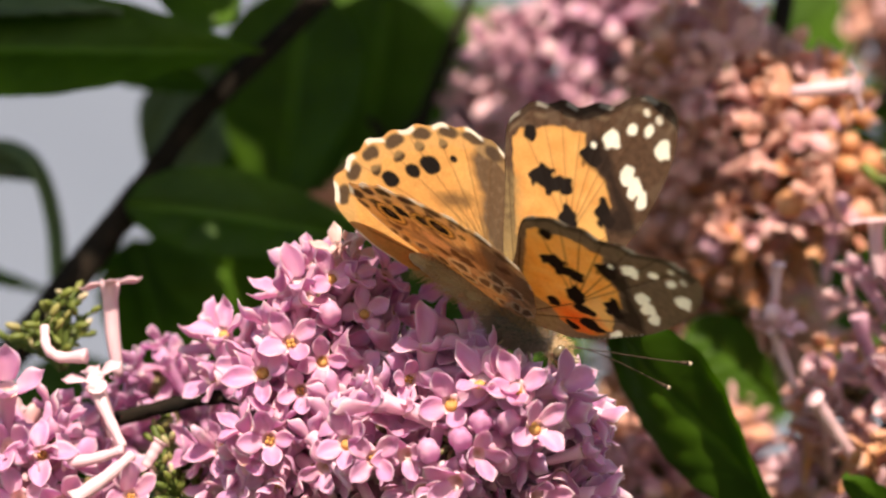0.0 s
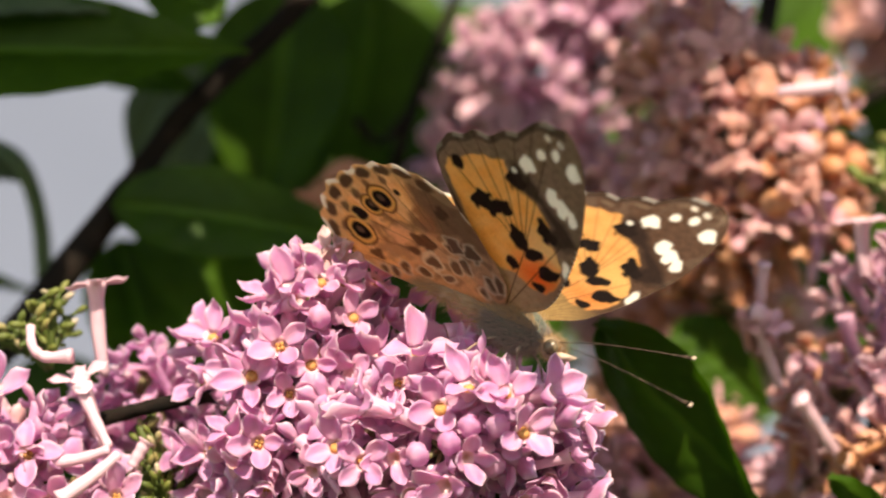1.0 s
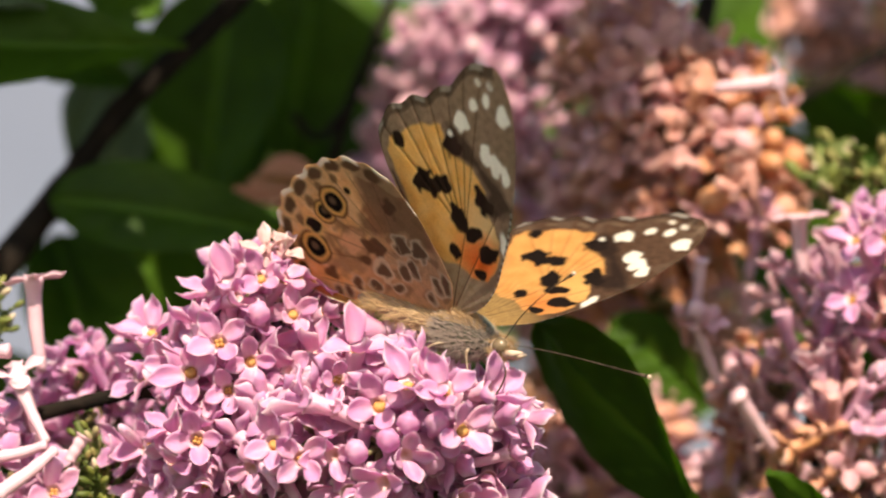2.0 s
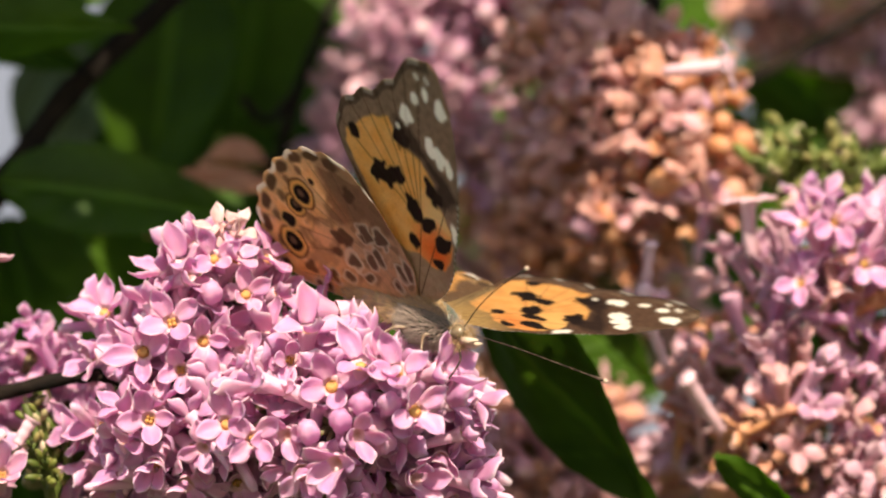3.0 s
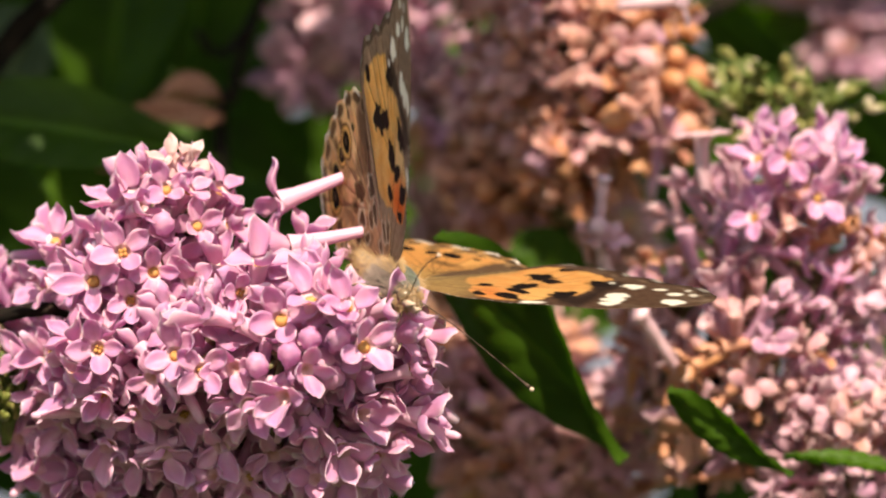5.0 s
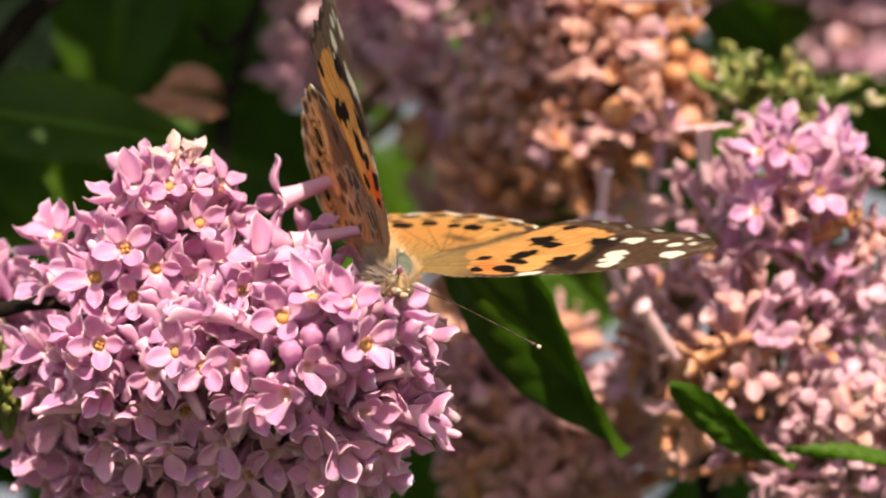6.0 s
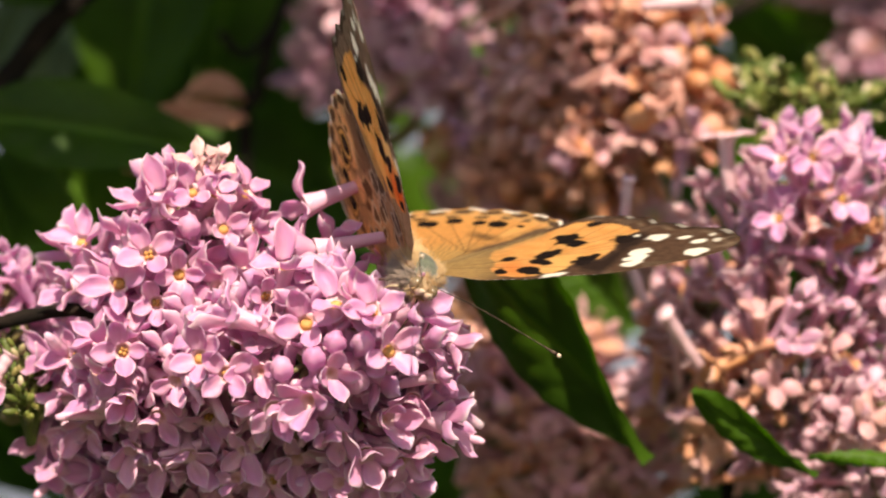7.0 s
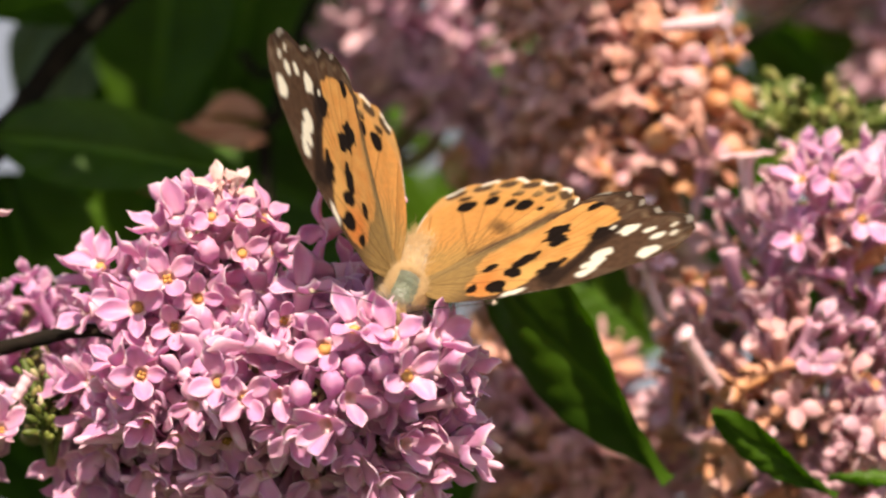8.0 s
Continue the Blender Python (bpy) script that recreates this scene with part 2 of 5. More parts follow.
def trumpet_shape(length, shape=None, bend=0.0, sides=10, flare=1.2):
    """The floret's tube, open at the throat (z = 0) with an inner bowl, running back along -z (millimetres)."""
    shape = shape or Shape()
    outer = [(flare, 0.0, 0.12), (flare * 0.86, -0.7, 0.2), (flare * 0.70, -1.8, 0.3), (0.66, -0.5 * length, 0.55), (0.55, -0.8 * length, 0.8), (0.50, -0.93 * length, 0.95), (0.32, -length, 1.0)]
    inner = [(0.08, -0.95, 0.0), (0.40, -0.85, 0.01), (0.72, -0.5, 0.035), (flare * 0.95, 0.05, 0.09)]
    ring = inner + outer
    verts, faces, vals = [], [], []
    for r, z, v in ring:
        for k in range(sides):
            w = 2 * math.pi * k / sides
            verts.append(((r * math.cos(w) + bend * (z / length) ** 2 * length) * MM, r * math.sin(w) * MM, z * MM))
            vals.append(v)
    for i in range(len(ring) - 1):
        for k in range(sides):
            a, b = i * sides + k, i * sides + (k + 1) % sides
            faces.append((a, a + sides, b + sides, b))
    faces.append(tuple(range(sides)))
    faces.append(tuple(range((len(ring) - 1) * sides, len(ring) * sides))[::-1])
    return shape.add(verts, faces, vals)


def as_mesh(name, shape, mats):
    return mesh_of(name, shape.v, shape.f, mats, True, [("along", "FLOAT", shape.a)])


PETALS = [as_mesh("petal", petal_shape(2.75 + 0.2 * (i % 3), 2.2 + 0.12 * (i % 4), *q), PETAL) for i, q in enumerate([
    (0.9, 0.3, 1.15, 1.3, 0.08), (1.6, 0.4, 1.35, 1.5, -0.10), (0.6, 0.8, 1.0, 0.9, 0.14), (2.1, 0.6, 1.4, 0.9, 0.0),
    (0.3, 1.6, 0.9, 1.0, -0.10), (1.2, 0.6, 1.6, 1.9, 0.16), (2.9, 0.6, 1.5, 0.5, 0.2), (3.6, 0.9, 1.7, 0.4, -0.15), (0.2, 2.3, 0.8, 1.2, 0.2)])]
TUBES = [as_mesh("corolla_tube", trumpet_shape(8.5 + 0.7 * i, bend=0.05 * i), TUBE) for i in range(3)]
s = Shape()
for k in range(4):
    ball_shape(0.27, 0.27, 0.34, 6, 5, s, pose(0.32 * MM * math.cos(k * 1.57 + 0.4), 0.32 * MM * math.sin(k * 1.57 + 0.4), -0.42 * MM) @ Matrix.Scale(MM, 4), 0.3, k)
ANTHERS = as_mesh("anther", s, ANTHER)
ANTHERS_OPEN = as_mesh("anther", ball_shape(0.66 * MM, 0.66 * MM, 0.45 * MM, 9, 6, None, pose(0, 0, -0.50 * MM), 0.2, 3), ANTHER)


def floret(cluster, m, rnd, size=1.0, spread=None):
    """An open floret of the near cluster: tube, four petals, anthers."""
    tube = part("floret", rnd.choice(TUBES), cluster, m @ Matrix.Scale(size, 4))
    kinds = rnd.choice([(0, 3, 1, 2), (2, 6, 4, 0), (1, 5, 3, 1), (3, 1, 6, 0), (4, 8, 0, 2), (5, 1, 3, 6), (3, 2, 5, 1), (6, 7, 6, 3), (7, 6, 3, 7), (8, 4, 2, 6), (3, 6, 1, 4)]) if spread is None else spread
    for k, kind in enumerate(kinds):
        part("petal", PETALS[kind], tube, pose(0, 0, 0, rnd.uniform(-16, 16), rnd.uniform(-34, 4) if spread is None else rnd.uniform(-26, 4), 90 * k + rnd.uniform(-13, 13)) @ Matrix.Scale(rnd.uniform(0.86, 1.12), 4))
    if spread is not None or rnd.random() < 0.3:
        part("anther", rnd.choice([ANTHERS, ANTHERS_OPEN]), tube, None, "orange-yellow pollen anthers")
    return tube


def closed_bud_shape():
    """A fat unopened bud with four pressed lobes on its tube."""
    sh = Shape()
    rings, seg = 9, 16
    verts, faces, vals = [], [], []
    for i in range(rings + 1):
        th = math.pi * (0.04 + 0.80 * i / rings)
        for k in range(seg):
            w = 2 * math.pi * k / seg
            r = 1.3 * math.sin(th) * (1 - 0.20 * abs(math.cos(2 * w)) ** 5)
            verts.append((r * math.cos(w) * MM, r * math.sin(w) * MM, 1.5 * math.cos(th) * MM))
            vals.append(0.5)
    for i in range(rings):
        for k in range(seg):
            a, b = i * seg + k, i * seg + (k + 1) % seg
            faces.append((a, a + seg, b + seg, b))
    faces.append(tuple(range(seg)))
    sh.add(verts, faces, vals)
    tube_shape([(0, 0, -1.0 * MM), (0, 0, -3 * MM), (0.3 * MM, 0, -8 * MM)], [0.75 * MM, 0.55 * MM, 0.4 * MM], 8, sh)
    return sh


CLOSED_BUD = as_mesh("closed_bud", closed_bud_shape(), PETAL)


def joined_floret(kind, mat):
    """A whole floret as one mesh for clusters further back: open, half withered, or a bare tube."""
    rnd = random.Random(kind * 7 + 3)
    sh = trumpet_shape(6.5 + rnd.random() * 3, None, rnd.uniform(-0.12, 0.12), 6, 1.05)
    wither = (0.0, 0.25, 0.6, 0.9, 0.4, 1.0)[kind % 6]
    for k in range(4):
        if rnd.random() < 0.35 * wither:
            continue
        m = pose(0, 0, 0, rnd.uniform(-30, 30) * wither, -70 * wither * rnd.random() + rnd.uniform(-20, 10), 90 * k + rnd.uniform(-14, 14))
        petal_shape(2.5 * (1 - 0.35 * wither * rnd.random()), 2.1 * (1 - 0.4 * wither), rnd.uniform(0.2, 1.2), rnd.uniform(0, 0.8), 0.7 + wither * 0.8, rnd.uniform(0.2, 1.2), rnd.uniform(-0.3, 0.3) * (0.3 + wither), sh, m, False)
    return as_mesh("floret", sh, mat)


def joined_bud(mat, n):
    rnd = random.Random(n)
    sh = ball_shape(rnd.uniform(1.1, 1.5) * MM, rnd.uniform(1.0, 1.35) * MM, rnd.uniform(1.4, 2.0) * MM, 10, 8, None, None, 0.22, n)
    tube_shape([(0, 0, -1 * MM), (0.2 * MM, 0, -6 * MM)], [0.6 * MM, 0.4 * MM], 6, sh)
    return as_mesh("floret", sh, mat)


DRY_FLORETS = [joined_floret(k, DRY) for k in range(12)] + [joined_bud(DRY, 1)]
AMBER_BUDS = [joined_bud(AMBER, k) for k in range(4)] + [joined_floret(k, AMBER) for k in (3, 5, 9)]
PINK_FLORETS = [joined_floret(k, PINK) for k in (0, 1, 2, 6, 7, 8, 4, 10)] + [joined_bud(PINK, 3)]
PINK_TUBES = [as_mesh("floret", trumpet_shape(9.5 + k, None, 0.1 * k - 0.1, 8, 1.0), PINK) for k in range(3)]
LILAC_FLORETS = [joined_floret(k, PETAL) for k in (0, 1, 2, 6)]
GREEN_BUD = as_mesh("bud", ball_shape(0.45 * MM, 0.45 * MM, 0.95 * MM, 8, 6, None, None, 0.15, 4), BUD_GREEN)


def facing(p, yaw, pitch, roll):
    return Matrix.Translation(p) @ pose(0, 0, 0, 0, yaw) @ pose(0, 0, 0, -pitch) @ pose(0, 0, 0, 0, 0, roll)


def facing_dir(p, d, roll):
    return Matrix.Translation(p) @ d.to_track_quat("Z", "Y").to_matrix().to_4x4() @ pose(0, 0, 0, 0, 0, roll)


def lobe_points(lobes, gap, rnd, tries, depth=0.95, taken=()):
    """Spots spread over the outside of a group of round lobes (x, up, back, radius in mm), with the way out."""
    got = list(taken)
    out = []
    cs = [(place(x, u, b), r * MM) for x, u, b, r in lobes]
    weights = [r * r for _, r in cs]
    for _ in range(tries):
        c, r = rnd.choices(cs, weights)[0]
        d = Vector((rnd.gauss(0, 1), rnd.gauss(0, 1), rnd.gauss(0, 1))).normalized()
        p = c + d * r * rnd.uniform(depth, 1.1)
        if any((p - c2).length < r2 * 0.9 for c2, r2 in cs):
            continue
        if any((p - q).length_squared < (gap * MM) ** 2 for q in got):
            continue
        got.append(p)
        out.append((p, d))
    return out


def stalks(lobes, cluster, root, name="stalk"):
    """The branched stalk of a cluster: a main axis from its root through the lobes, with twigs."""
    sh = Shape()
    cs = [place(x, u, b) for x, u, b, r in lobes]
    root = Vector(root)
    for (x, u, b, r), c in zip(lobes, cs):
        mid = (root + c) / 2 + Vector((0.002, -0.003, 0.001))
        tube_shape(curve_points([root, mid, c], 6), [0.0011] * 13, 7, sh)
        rnd = random.Random(int(x * 10))
        for k in range(14):
            d = Vector((rnd.gauss(0, 1), rnd.gauss(0, 1), rnd.gauss(0, 1))).normalized()
            e = c + d * r * MM * 0.55
            tube_shape([c, (c + e) / 2 + Vector((0, 0.0006, 0)), e], [0.0006, 0.0005, 0.0003], 5, sh)
    return part(name, mesh_of(name, sh.v, sh.f, STALK), cluster)


def flower_cluster(label, lobes, kinds, gap, seed, root, group="", size=(0.85, 1.1), tries=1600, up=0.25, name="flower_cluster", zone=None):
    """A lilac flower head of joined florets on its branched stalk."""
    rnd = random.Random(seed)
    cluster = new(name)
    cluster.matrix_basis = PLAN
    tagged(cluster, label, "flower cluster", group or "lilac flower clusters")
    stalks(lobes, cluster, root)
    for p, d in lobe_points(lobes, gap, rnd, tries):
        d = (d + Vector((rnd.gauss(0, 0.4), up + rnd.gauss(0, 0.4), rnd.gauss(0, 0.4)))).normalized()
        pick = kinds
        if zone is not None:  # other florets on one side: x and up from there, how far to mix, and which
            x, u = p.x / MM - zone[0], p.y / MM - zone[1]
            if x * zone[2] + u * zone[3] + rnd.gauss(0, 2.5) > 0:
                pick = zone[4]
        part("floret", rnd.choice(pick), cluster, facing_dir(p, d, rnd.uniform(0, 90)) @ Matrix.Scale(rnd.uniform(*size), 4))
    return cluster


# ---- ground and shrub ----
def ground():
    bm = bmesh.new()
    n = 60
    pts = [[bm.verts.new((x, y, 0.02 * noise.noise((x * 0.7, y * 0.7, 0)) if abs(x) + abs(y) < 30 else 0.0))
            for y in [math.copysign(abs(j / n * 2 - 1) ** 4 * 3000, j / n * 2 - 1) for j in range(n + 1)]]
           for x in [math.copysign(abs(i / n * 2 - 1) ** 4 * 3000, i / n * 2 - 1) for i in range(n + 1)]]
    for i in range(n):
        for j in range(n):
            bm.faces.new((pts[i][j], pts[i + 1][j], pts[i + 1][j + 1], pts[i][j + 1]))
    me = bpy.data.meshes.new("ground")
    bm.to_mesh(me)
    bm.free()
    me.materials.append(SOIL)
    tagged(new("ground", me), "garden ground of dark soil and short grass", "ground", kind="structure")


ground()
# added backdrop slab; its blue-grey fills the pale gaps between the leaves
BACKDROP_GREY = surface("backdrop_grey", lambda nt: ramp(nt, noise_of(nt, 2.5, 5), [(0.3, (0.125, 0.145, 0.20)), (0.7, (0.15, 0.17, 0.23))]), 0.9, 0, (0.5, 60))
bm = bmesh.new()
bmesh.ops.create_cube(bm, size=1.0, matrix=Matrix.Translation((0, 6.15, 1.6)) @ Matrix.Diagonal((14.0, 0.3, 3.2, 1)))
bmesh.ops.bevel(bm, geom=bm.edges[:], offset=0.02, segments=2, affect="EDGES")
wall_me = bpy.data.meshes.new("wall_north")
bm.to_mesh(wall_me)
bm.free()
wall_me.materials.append(BACKDROP_GREY)
tagged(new("wall_north", wall_me), "plain blue-grey backdrop wall, added far behind the shrub", "wall", kind="structure")
shrub = new("lilac_shrub")
shrub.location = (0, 0.25, 0)
tagged(shrub, "lilac shrub with dark branches and heart-shaped green leaves", "shrub")
TO_SHRUB = Matrix.Translation((0, -0.25, 0))


def branch(pts, r0, r1, name="branch"):
    """A branch through plan points (x, up, back); vectors are in world metres."""
    path = curve_points([p if isinstance(p, Vector) else PLAN @ place(*p) for p in pts], 10)
    n = len(path)
    rnd = random.Random(n + int(r0 * 1e6))
    radii = [(r1 + (r0 - r1) * (1 - i / (n - 1)) ** 5) * rnd.uniform(0.9, 1.1) for i in range(n)]
    sh = tube_shape(path, radii, 12)
    return part(name, mesh_of(name, sh.v, sh.f, BARK), shrub, TO_SHRUB)


def leaf(base, tip, width, back, mat=LEAF, lean=(0.0, 0.0, 1.0), fold=0.25, droop=0.12, wave=0.0, tip_back=None, name="leaf", label=""):
    """A leaf from base to tip (plan mm: x, up), its face along lean, folded at the midrib and drooping."""
    a = place(base[0], base[1], back)
    b = place(tip[0], tip[1], back if tip_back is None else tip_back)
    length = (b - a).length
    ex = (b - a).normalized()
    ez = Vector(lean)
    ez = (ez - ex * ez.dot(ex)).normalized()
    ey = ez.cross(ex)
    ns, nw = 26, 16
    verts, faces, veins = [], [], []
    for side in (1, -1):
        for i in range(ns + 1):
            s = i / ns
            w = max(0.004, (math.sin(math.pi * min(1, s * 1.02) ** 0.72)) ** 0.85 * (1 - 0.25 * s)) * width * MM / 2 * 1.1
            for k in range(nw + 1):
                u = 2 * k / nw - 1
                rib = abs((s * 7 + 1.1 * abs(u)) % 1 - 0.5) * 2
                y = u * w
                z = fold * abs(y) - droop * length * s * s + 0.02 * length * math.sin(7 * s + 3 * u) * wave
                z += (0.0004 * (1 - rib) - 0.0006 * math.exp(-(u * 9) ** 2))
                verts.append(a + ex * (length * s) + ey * y + ez * (z + side * 0.00014))
                veins.append(max(0.40 * math.exp(-(u * 22) ** 2), 0.10 * max(0, rib - 0.86) / 0.14))
    n = (ns + 1) * (nw + 1)
    for i in range(ns):
        for k in range(nw):
            q = (i * (nw + 1) + k, (i + 1) * (nw + 1) + k, (i + 1) * (nw + 1) + k + 1, i * (nw + 1) + k + 1)
            faces.append(q)
            faces.append(tuple(n + j for j in q[::-1]))
    me = mesh_of(name, verts, faces, mat, True, [("vein", "FLOAT", veins)])
    return part(name, me, shrub, TO_SHRUB @ PLAN, label)


# stems of the shrub: from the soil up, past the view
branch([Vector((-0.34, 0.10, -0.02)), Vector((-0.31, 0.07, 0.7)), Vector((-0.19, 0.06, 1.30)), (-58.7, -2.3, 60), (-49.6, 9.1, 62), (-41.8, 19.9, 64), (-29.2, 32.0, 66), (-18.9, 46.4, 72), (-9.9, 80.8, 90)], 0.0075, 0.0015)
branch([Vector((0.02, 0.14, -0.02)), Vector((-0.01, 0.13, 0.8)), Vector((-0.02, 0.11, 1.36)), (-20.7, 1.3, 85), (-19.5, 12.7, 84), (-17.1, 21.1, 84), (-13.5, 30.2, 86), (-8.7, 44.6, 95)], 0.006, 0.0007)
branch([Vector((-0.02, 0.06, -0.02)), Vector((-0.03, 0.04, 0.7)), Vector((-0.028, 0.02, 1.34)), (-27.3, -48.7, 20), (-24.3, -33.7, 20), (-21.3, -19.2, 19)], 0.006, 0.0011)
branch([Vector((0.10, 0.09, -0.02)), Vector((0.07, 0.08, 0.7)), Vector((0.05, 0.06, 1.34)), (32.9, -42.7, 50), (31.1, -25.2, 48), (32.9, -7.2, 42)], 0.006, 0.0012)
branch([Vector((0.06, 0.13, -0.02)), Vector((0.03, 0.12, 0.8)), Vector((0.02, 0.11, 1.35)), (11.8, -33.7, 90), (15.4, -3.6, 80), (17.8, 14.5, 70), (22.0, 38.6, 75)], 0.006, 0.0012)
branch([(-18.3, -10.8, 40), (-32.2, -12.0, 18), (-39.4, -10.2, 14), (-50.8, -12.6, 16)], 0.0013, 0.0008, "twig")
branch([(17.8, 14.5, 70), (28.1, 19.9, 88), (38.3, 25.4, 92), (46.7, 30.2, 96)], 0.0013, 0.0009, "twig")
branch([(-17.2, 20.5, 84), (-20.7, 16.9, 80), (-23.4, 19.3, 78)], 0.0008, 0.0005, "twig")

# leaves at the upper left
leaf((-72.5, 26.6), (-34.9, 27.5), 13.9, 52, LEAF, (0.05, 0.4, 0.9), 0.3, 0.05, 0.4)
leaf((-73.7, 31.1), (-49.9, 31.9), 7.2, 50, LEAF_PALE, (0.0, 0.8, 0.5), 0.2, 0.05, 0.4)
leaf((-37.6, 30.2), (-48.4, 37.4), 9.6, 60, LEAF, (0.2, 0.3, 1), 0.2, 0.1, 0.5)
leaf((-29.8, 33.8), (-34.0, 6.7), 19.9, 92, LEAF, (-0.3, 0.2, 1), 0.25, 0.05, 0.5)
leaf((-21.3, 33.2), (-24.3, 12.1), 18.1, 100, LEAF, (0.3, 0.2, 1), 0.25, 0.05, 0.4)
leaf((-27.3, 18.7), (-43.6, 1.3), 18.1, 104, LEAF, (0.0, 0.5, 1), 0.25, 0.05, 0.3)
leaf((-49.6, 10.3), (-20.7, 7.9), 11.4, 60, LEAF, (-0.3, 0.35, 0.9), 0.25, 0.22, 0.4)
leaf((-44.8, 11.5), (-32.2, -7.2), 13.9, 76, LEAF, (-0.2, 0.5, 0.9), 0.2, 0.1, 0.4)
leaf((-49.0, 6.7), (-43.6, -12.0), 13.3, 82, LEAF, (0.2, 0.4, 0.9), 0.2, 0.1, 0.4)
leaf((-43.6, 22.9), (-47.8, 15.1), 7.2, 80, LEAF_PALE, (-0.4, 0.2, 1), 0.2, 0.1, 0.4)
leaf((-40.6, 18.7), (-44.8, 8.5), 8.4, 84, LEAF_PALE, (-0.4, 0.2, 1), 0.2, 0.1, 0.4)
leaf((-32.2, 0.7), (-15.9, -7.2), 15.7, 110, LEAF, (0.0, 0.4, 1), 0.2, 0.05, 0.3)
sh = tube_shape(curve_points([place(-67.1, 16.0, 74), place(-62.0, 16.4, 72), place(-59.0, 14.2, 70), place(-57.2, 8.5, 72), place(-56.7, 1.3, 74)], 7), [0.0011] * 29, 9)
part("leaf_stalk", mesh_of("leaf_stalk", sh.v, sh.f, LEAF_PALE), shrub, TO_SHRUB @ PLAN, "curved green leaf stalk")
leaf((-67.1, 15.1), (-58.1, 14.2), 5.7, 72, LEAF_PALE, (0.1, 0.6, 0.8), 0.4, 0.3, 0.8)
leaf((-71.3, 3.1), (-58.1, 2.2), 3.6, 80, LEAF, (0.0, 0.8, 0.6), 0.3, 0.1, 0.5)
leaf((-20.8, 12.2), (-27.8, 11.2), 5.4, 72, LEAF_DRY, (0.1, 0.85, 0.5), 0.9, -0.15, 2.6, None, "leaf", "withered brown curled leaf")
leaf((-20.5, 10.0), (-32.2, 10.0), 3.6, 66, LEAF_DRY, (0.1, 0.6, 0.75), 0.5, -0.1, 2.0, None, "leaf", "withered brown curled leaf")
leaf((-27.3, 3.1), (-34.3, 6.0), 4.6, 66, LEAF_DRY, (0.1, 0.5, 0.7), 0.9, 0.25, 2.4, None, "leaf", "withered brown curled leaf")
leaf((-25.0, 29.0), (-9.0, 13.0), 19.0, 128, LEAF, (0.1, 0.3, 1), 0.2, 0.05, 0.3)
leaf((-36.0, 27.5), (-45.0, 11.5), 12.5, 100, LEAF_PALE, (-0.3, 0.1, 1), 0.15, 0.08, 0.4)
leaf((-40.0, 8.5), (-28.0, -0.5), 14.0, 116, LEAF, (0.1, 0.3, 1), 0.2, 0.05, 0.3)
leaf((-13.0, 19.0), (-1.0, 8.5), 14.0, 112, LEAF, (0.1, 0.3, 1), 0.2, 0.05, 0.3)
leaf((-54.0, -15.0), (-40.0, -31.0), 19.0, 112, LEAF, (0.1, 0.3, 1), 0.2, 0.05, 0.3)
# leaves at the lower right
leaf((2.6, -2.0), (21.6, -26.9), 15.5, 30, LEAF, (-0.53, -0.37, 0.51), 0.04, 0.04, 1.5)
leaf((43.1, 14.5), (56.4, -2.3), 19.9, 100, LEAF, (-0.55, -0.43, 0.52), 0.12, 0.1, 0.3)
leaf((10.6, -2.3), (20.8, -12.0), 9.0, 64, LEAF, (0.2, -0.3, 0.9), 0.2, 0.1, 0.5)
leaf((-54.4, 27.8), (-39.4, 22.3), 7.2, 72, LEAF, (0.1, 0.2, 0.9), 0.25, 0.05, 0.4)
leaf((27.0, -18.6), (39.0, -29.5), 5.0, 26, LEAF, (-0.40, -0.45, 0.68), 0.1, 0.20, 1.2)
leaf((51.6, -27.6), (39.5, -24.9), 3.0, 30, LEAF, (0.0, 0.9, 0.5), 0.3, 0.1, 0.3)
leaf((4.6, 30.2), (5.8, 15.1), 5.4, 85, LEAF, (0.5, 0.2, 1), 0.3, 0.1, 0.3)
leaf((31.1, 22.9), (39.5, 14.5), 11.4, 100, LEAF, (-0.50, -0.50, 0.57), 0.12, 0.1, 0.3)
leaf((28.1, 20.5), (50.4, 18.7), 7.2, 104, LEAF, (-0.06, -0.70, 0.72), 0.12, 0.1, 0.3)

leaf((-24.9, 6.7), (-8.7, 0.7), 15.1, 118, LEAF, (0.0, 0.3, 1), 0.2, 0.05, 0.3)
leaf((-21.9, 15.7), (-13.5, 2.5), 13.9, 122, LEAF, (0.2, 0.2, 1), 0.2, 0.05, 0.3)
leaf((-15.9, 8.5), (-1.4, -2.3), 15.7, 126, LEAF, (-0.2, 0.3, 1), 0.2, 0.05, 0.3)
# shaded leaves deep in the shrub
deep = random.Random(21)
for k in range(46):
    x, u = deep.uniform(14, 62), deep.uniform(-34, 34)
    if k < 12:
        x, u = deep.uniform(-22, 16), deep.uniform(-10, 30)
    a = deep.uniform(-0.9, 0.9)
    leaf((x, u), (x + 26 * math.cos(a) * deep.choice((-1, 1)), u + 22 * math.sin(a) - 6), deep.uniform(13, 19), deep.uniform(125, 190), LEAF, (deep.uniform(-0.5, 0.5), deep.uniform(0.1, 0.8), 0.9), 0.2, 0.1, 0.4)

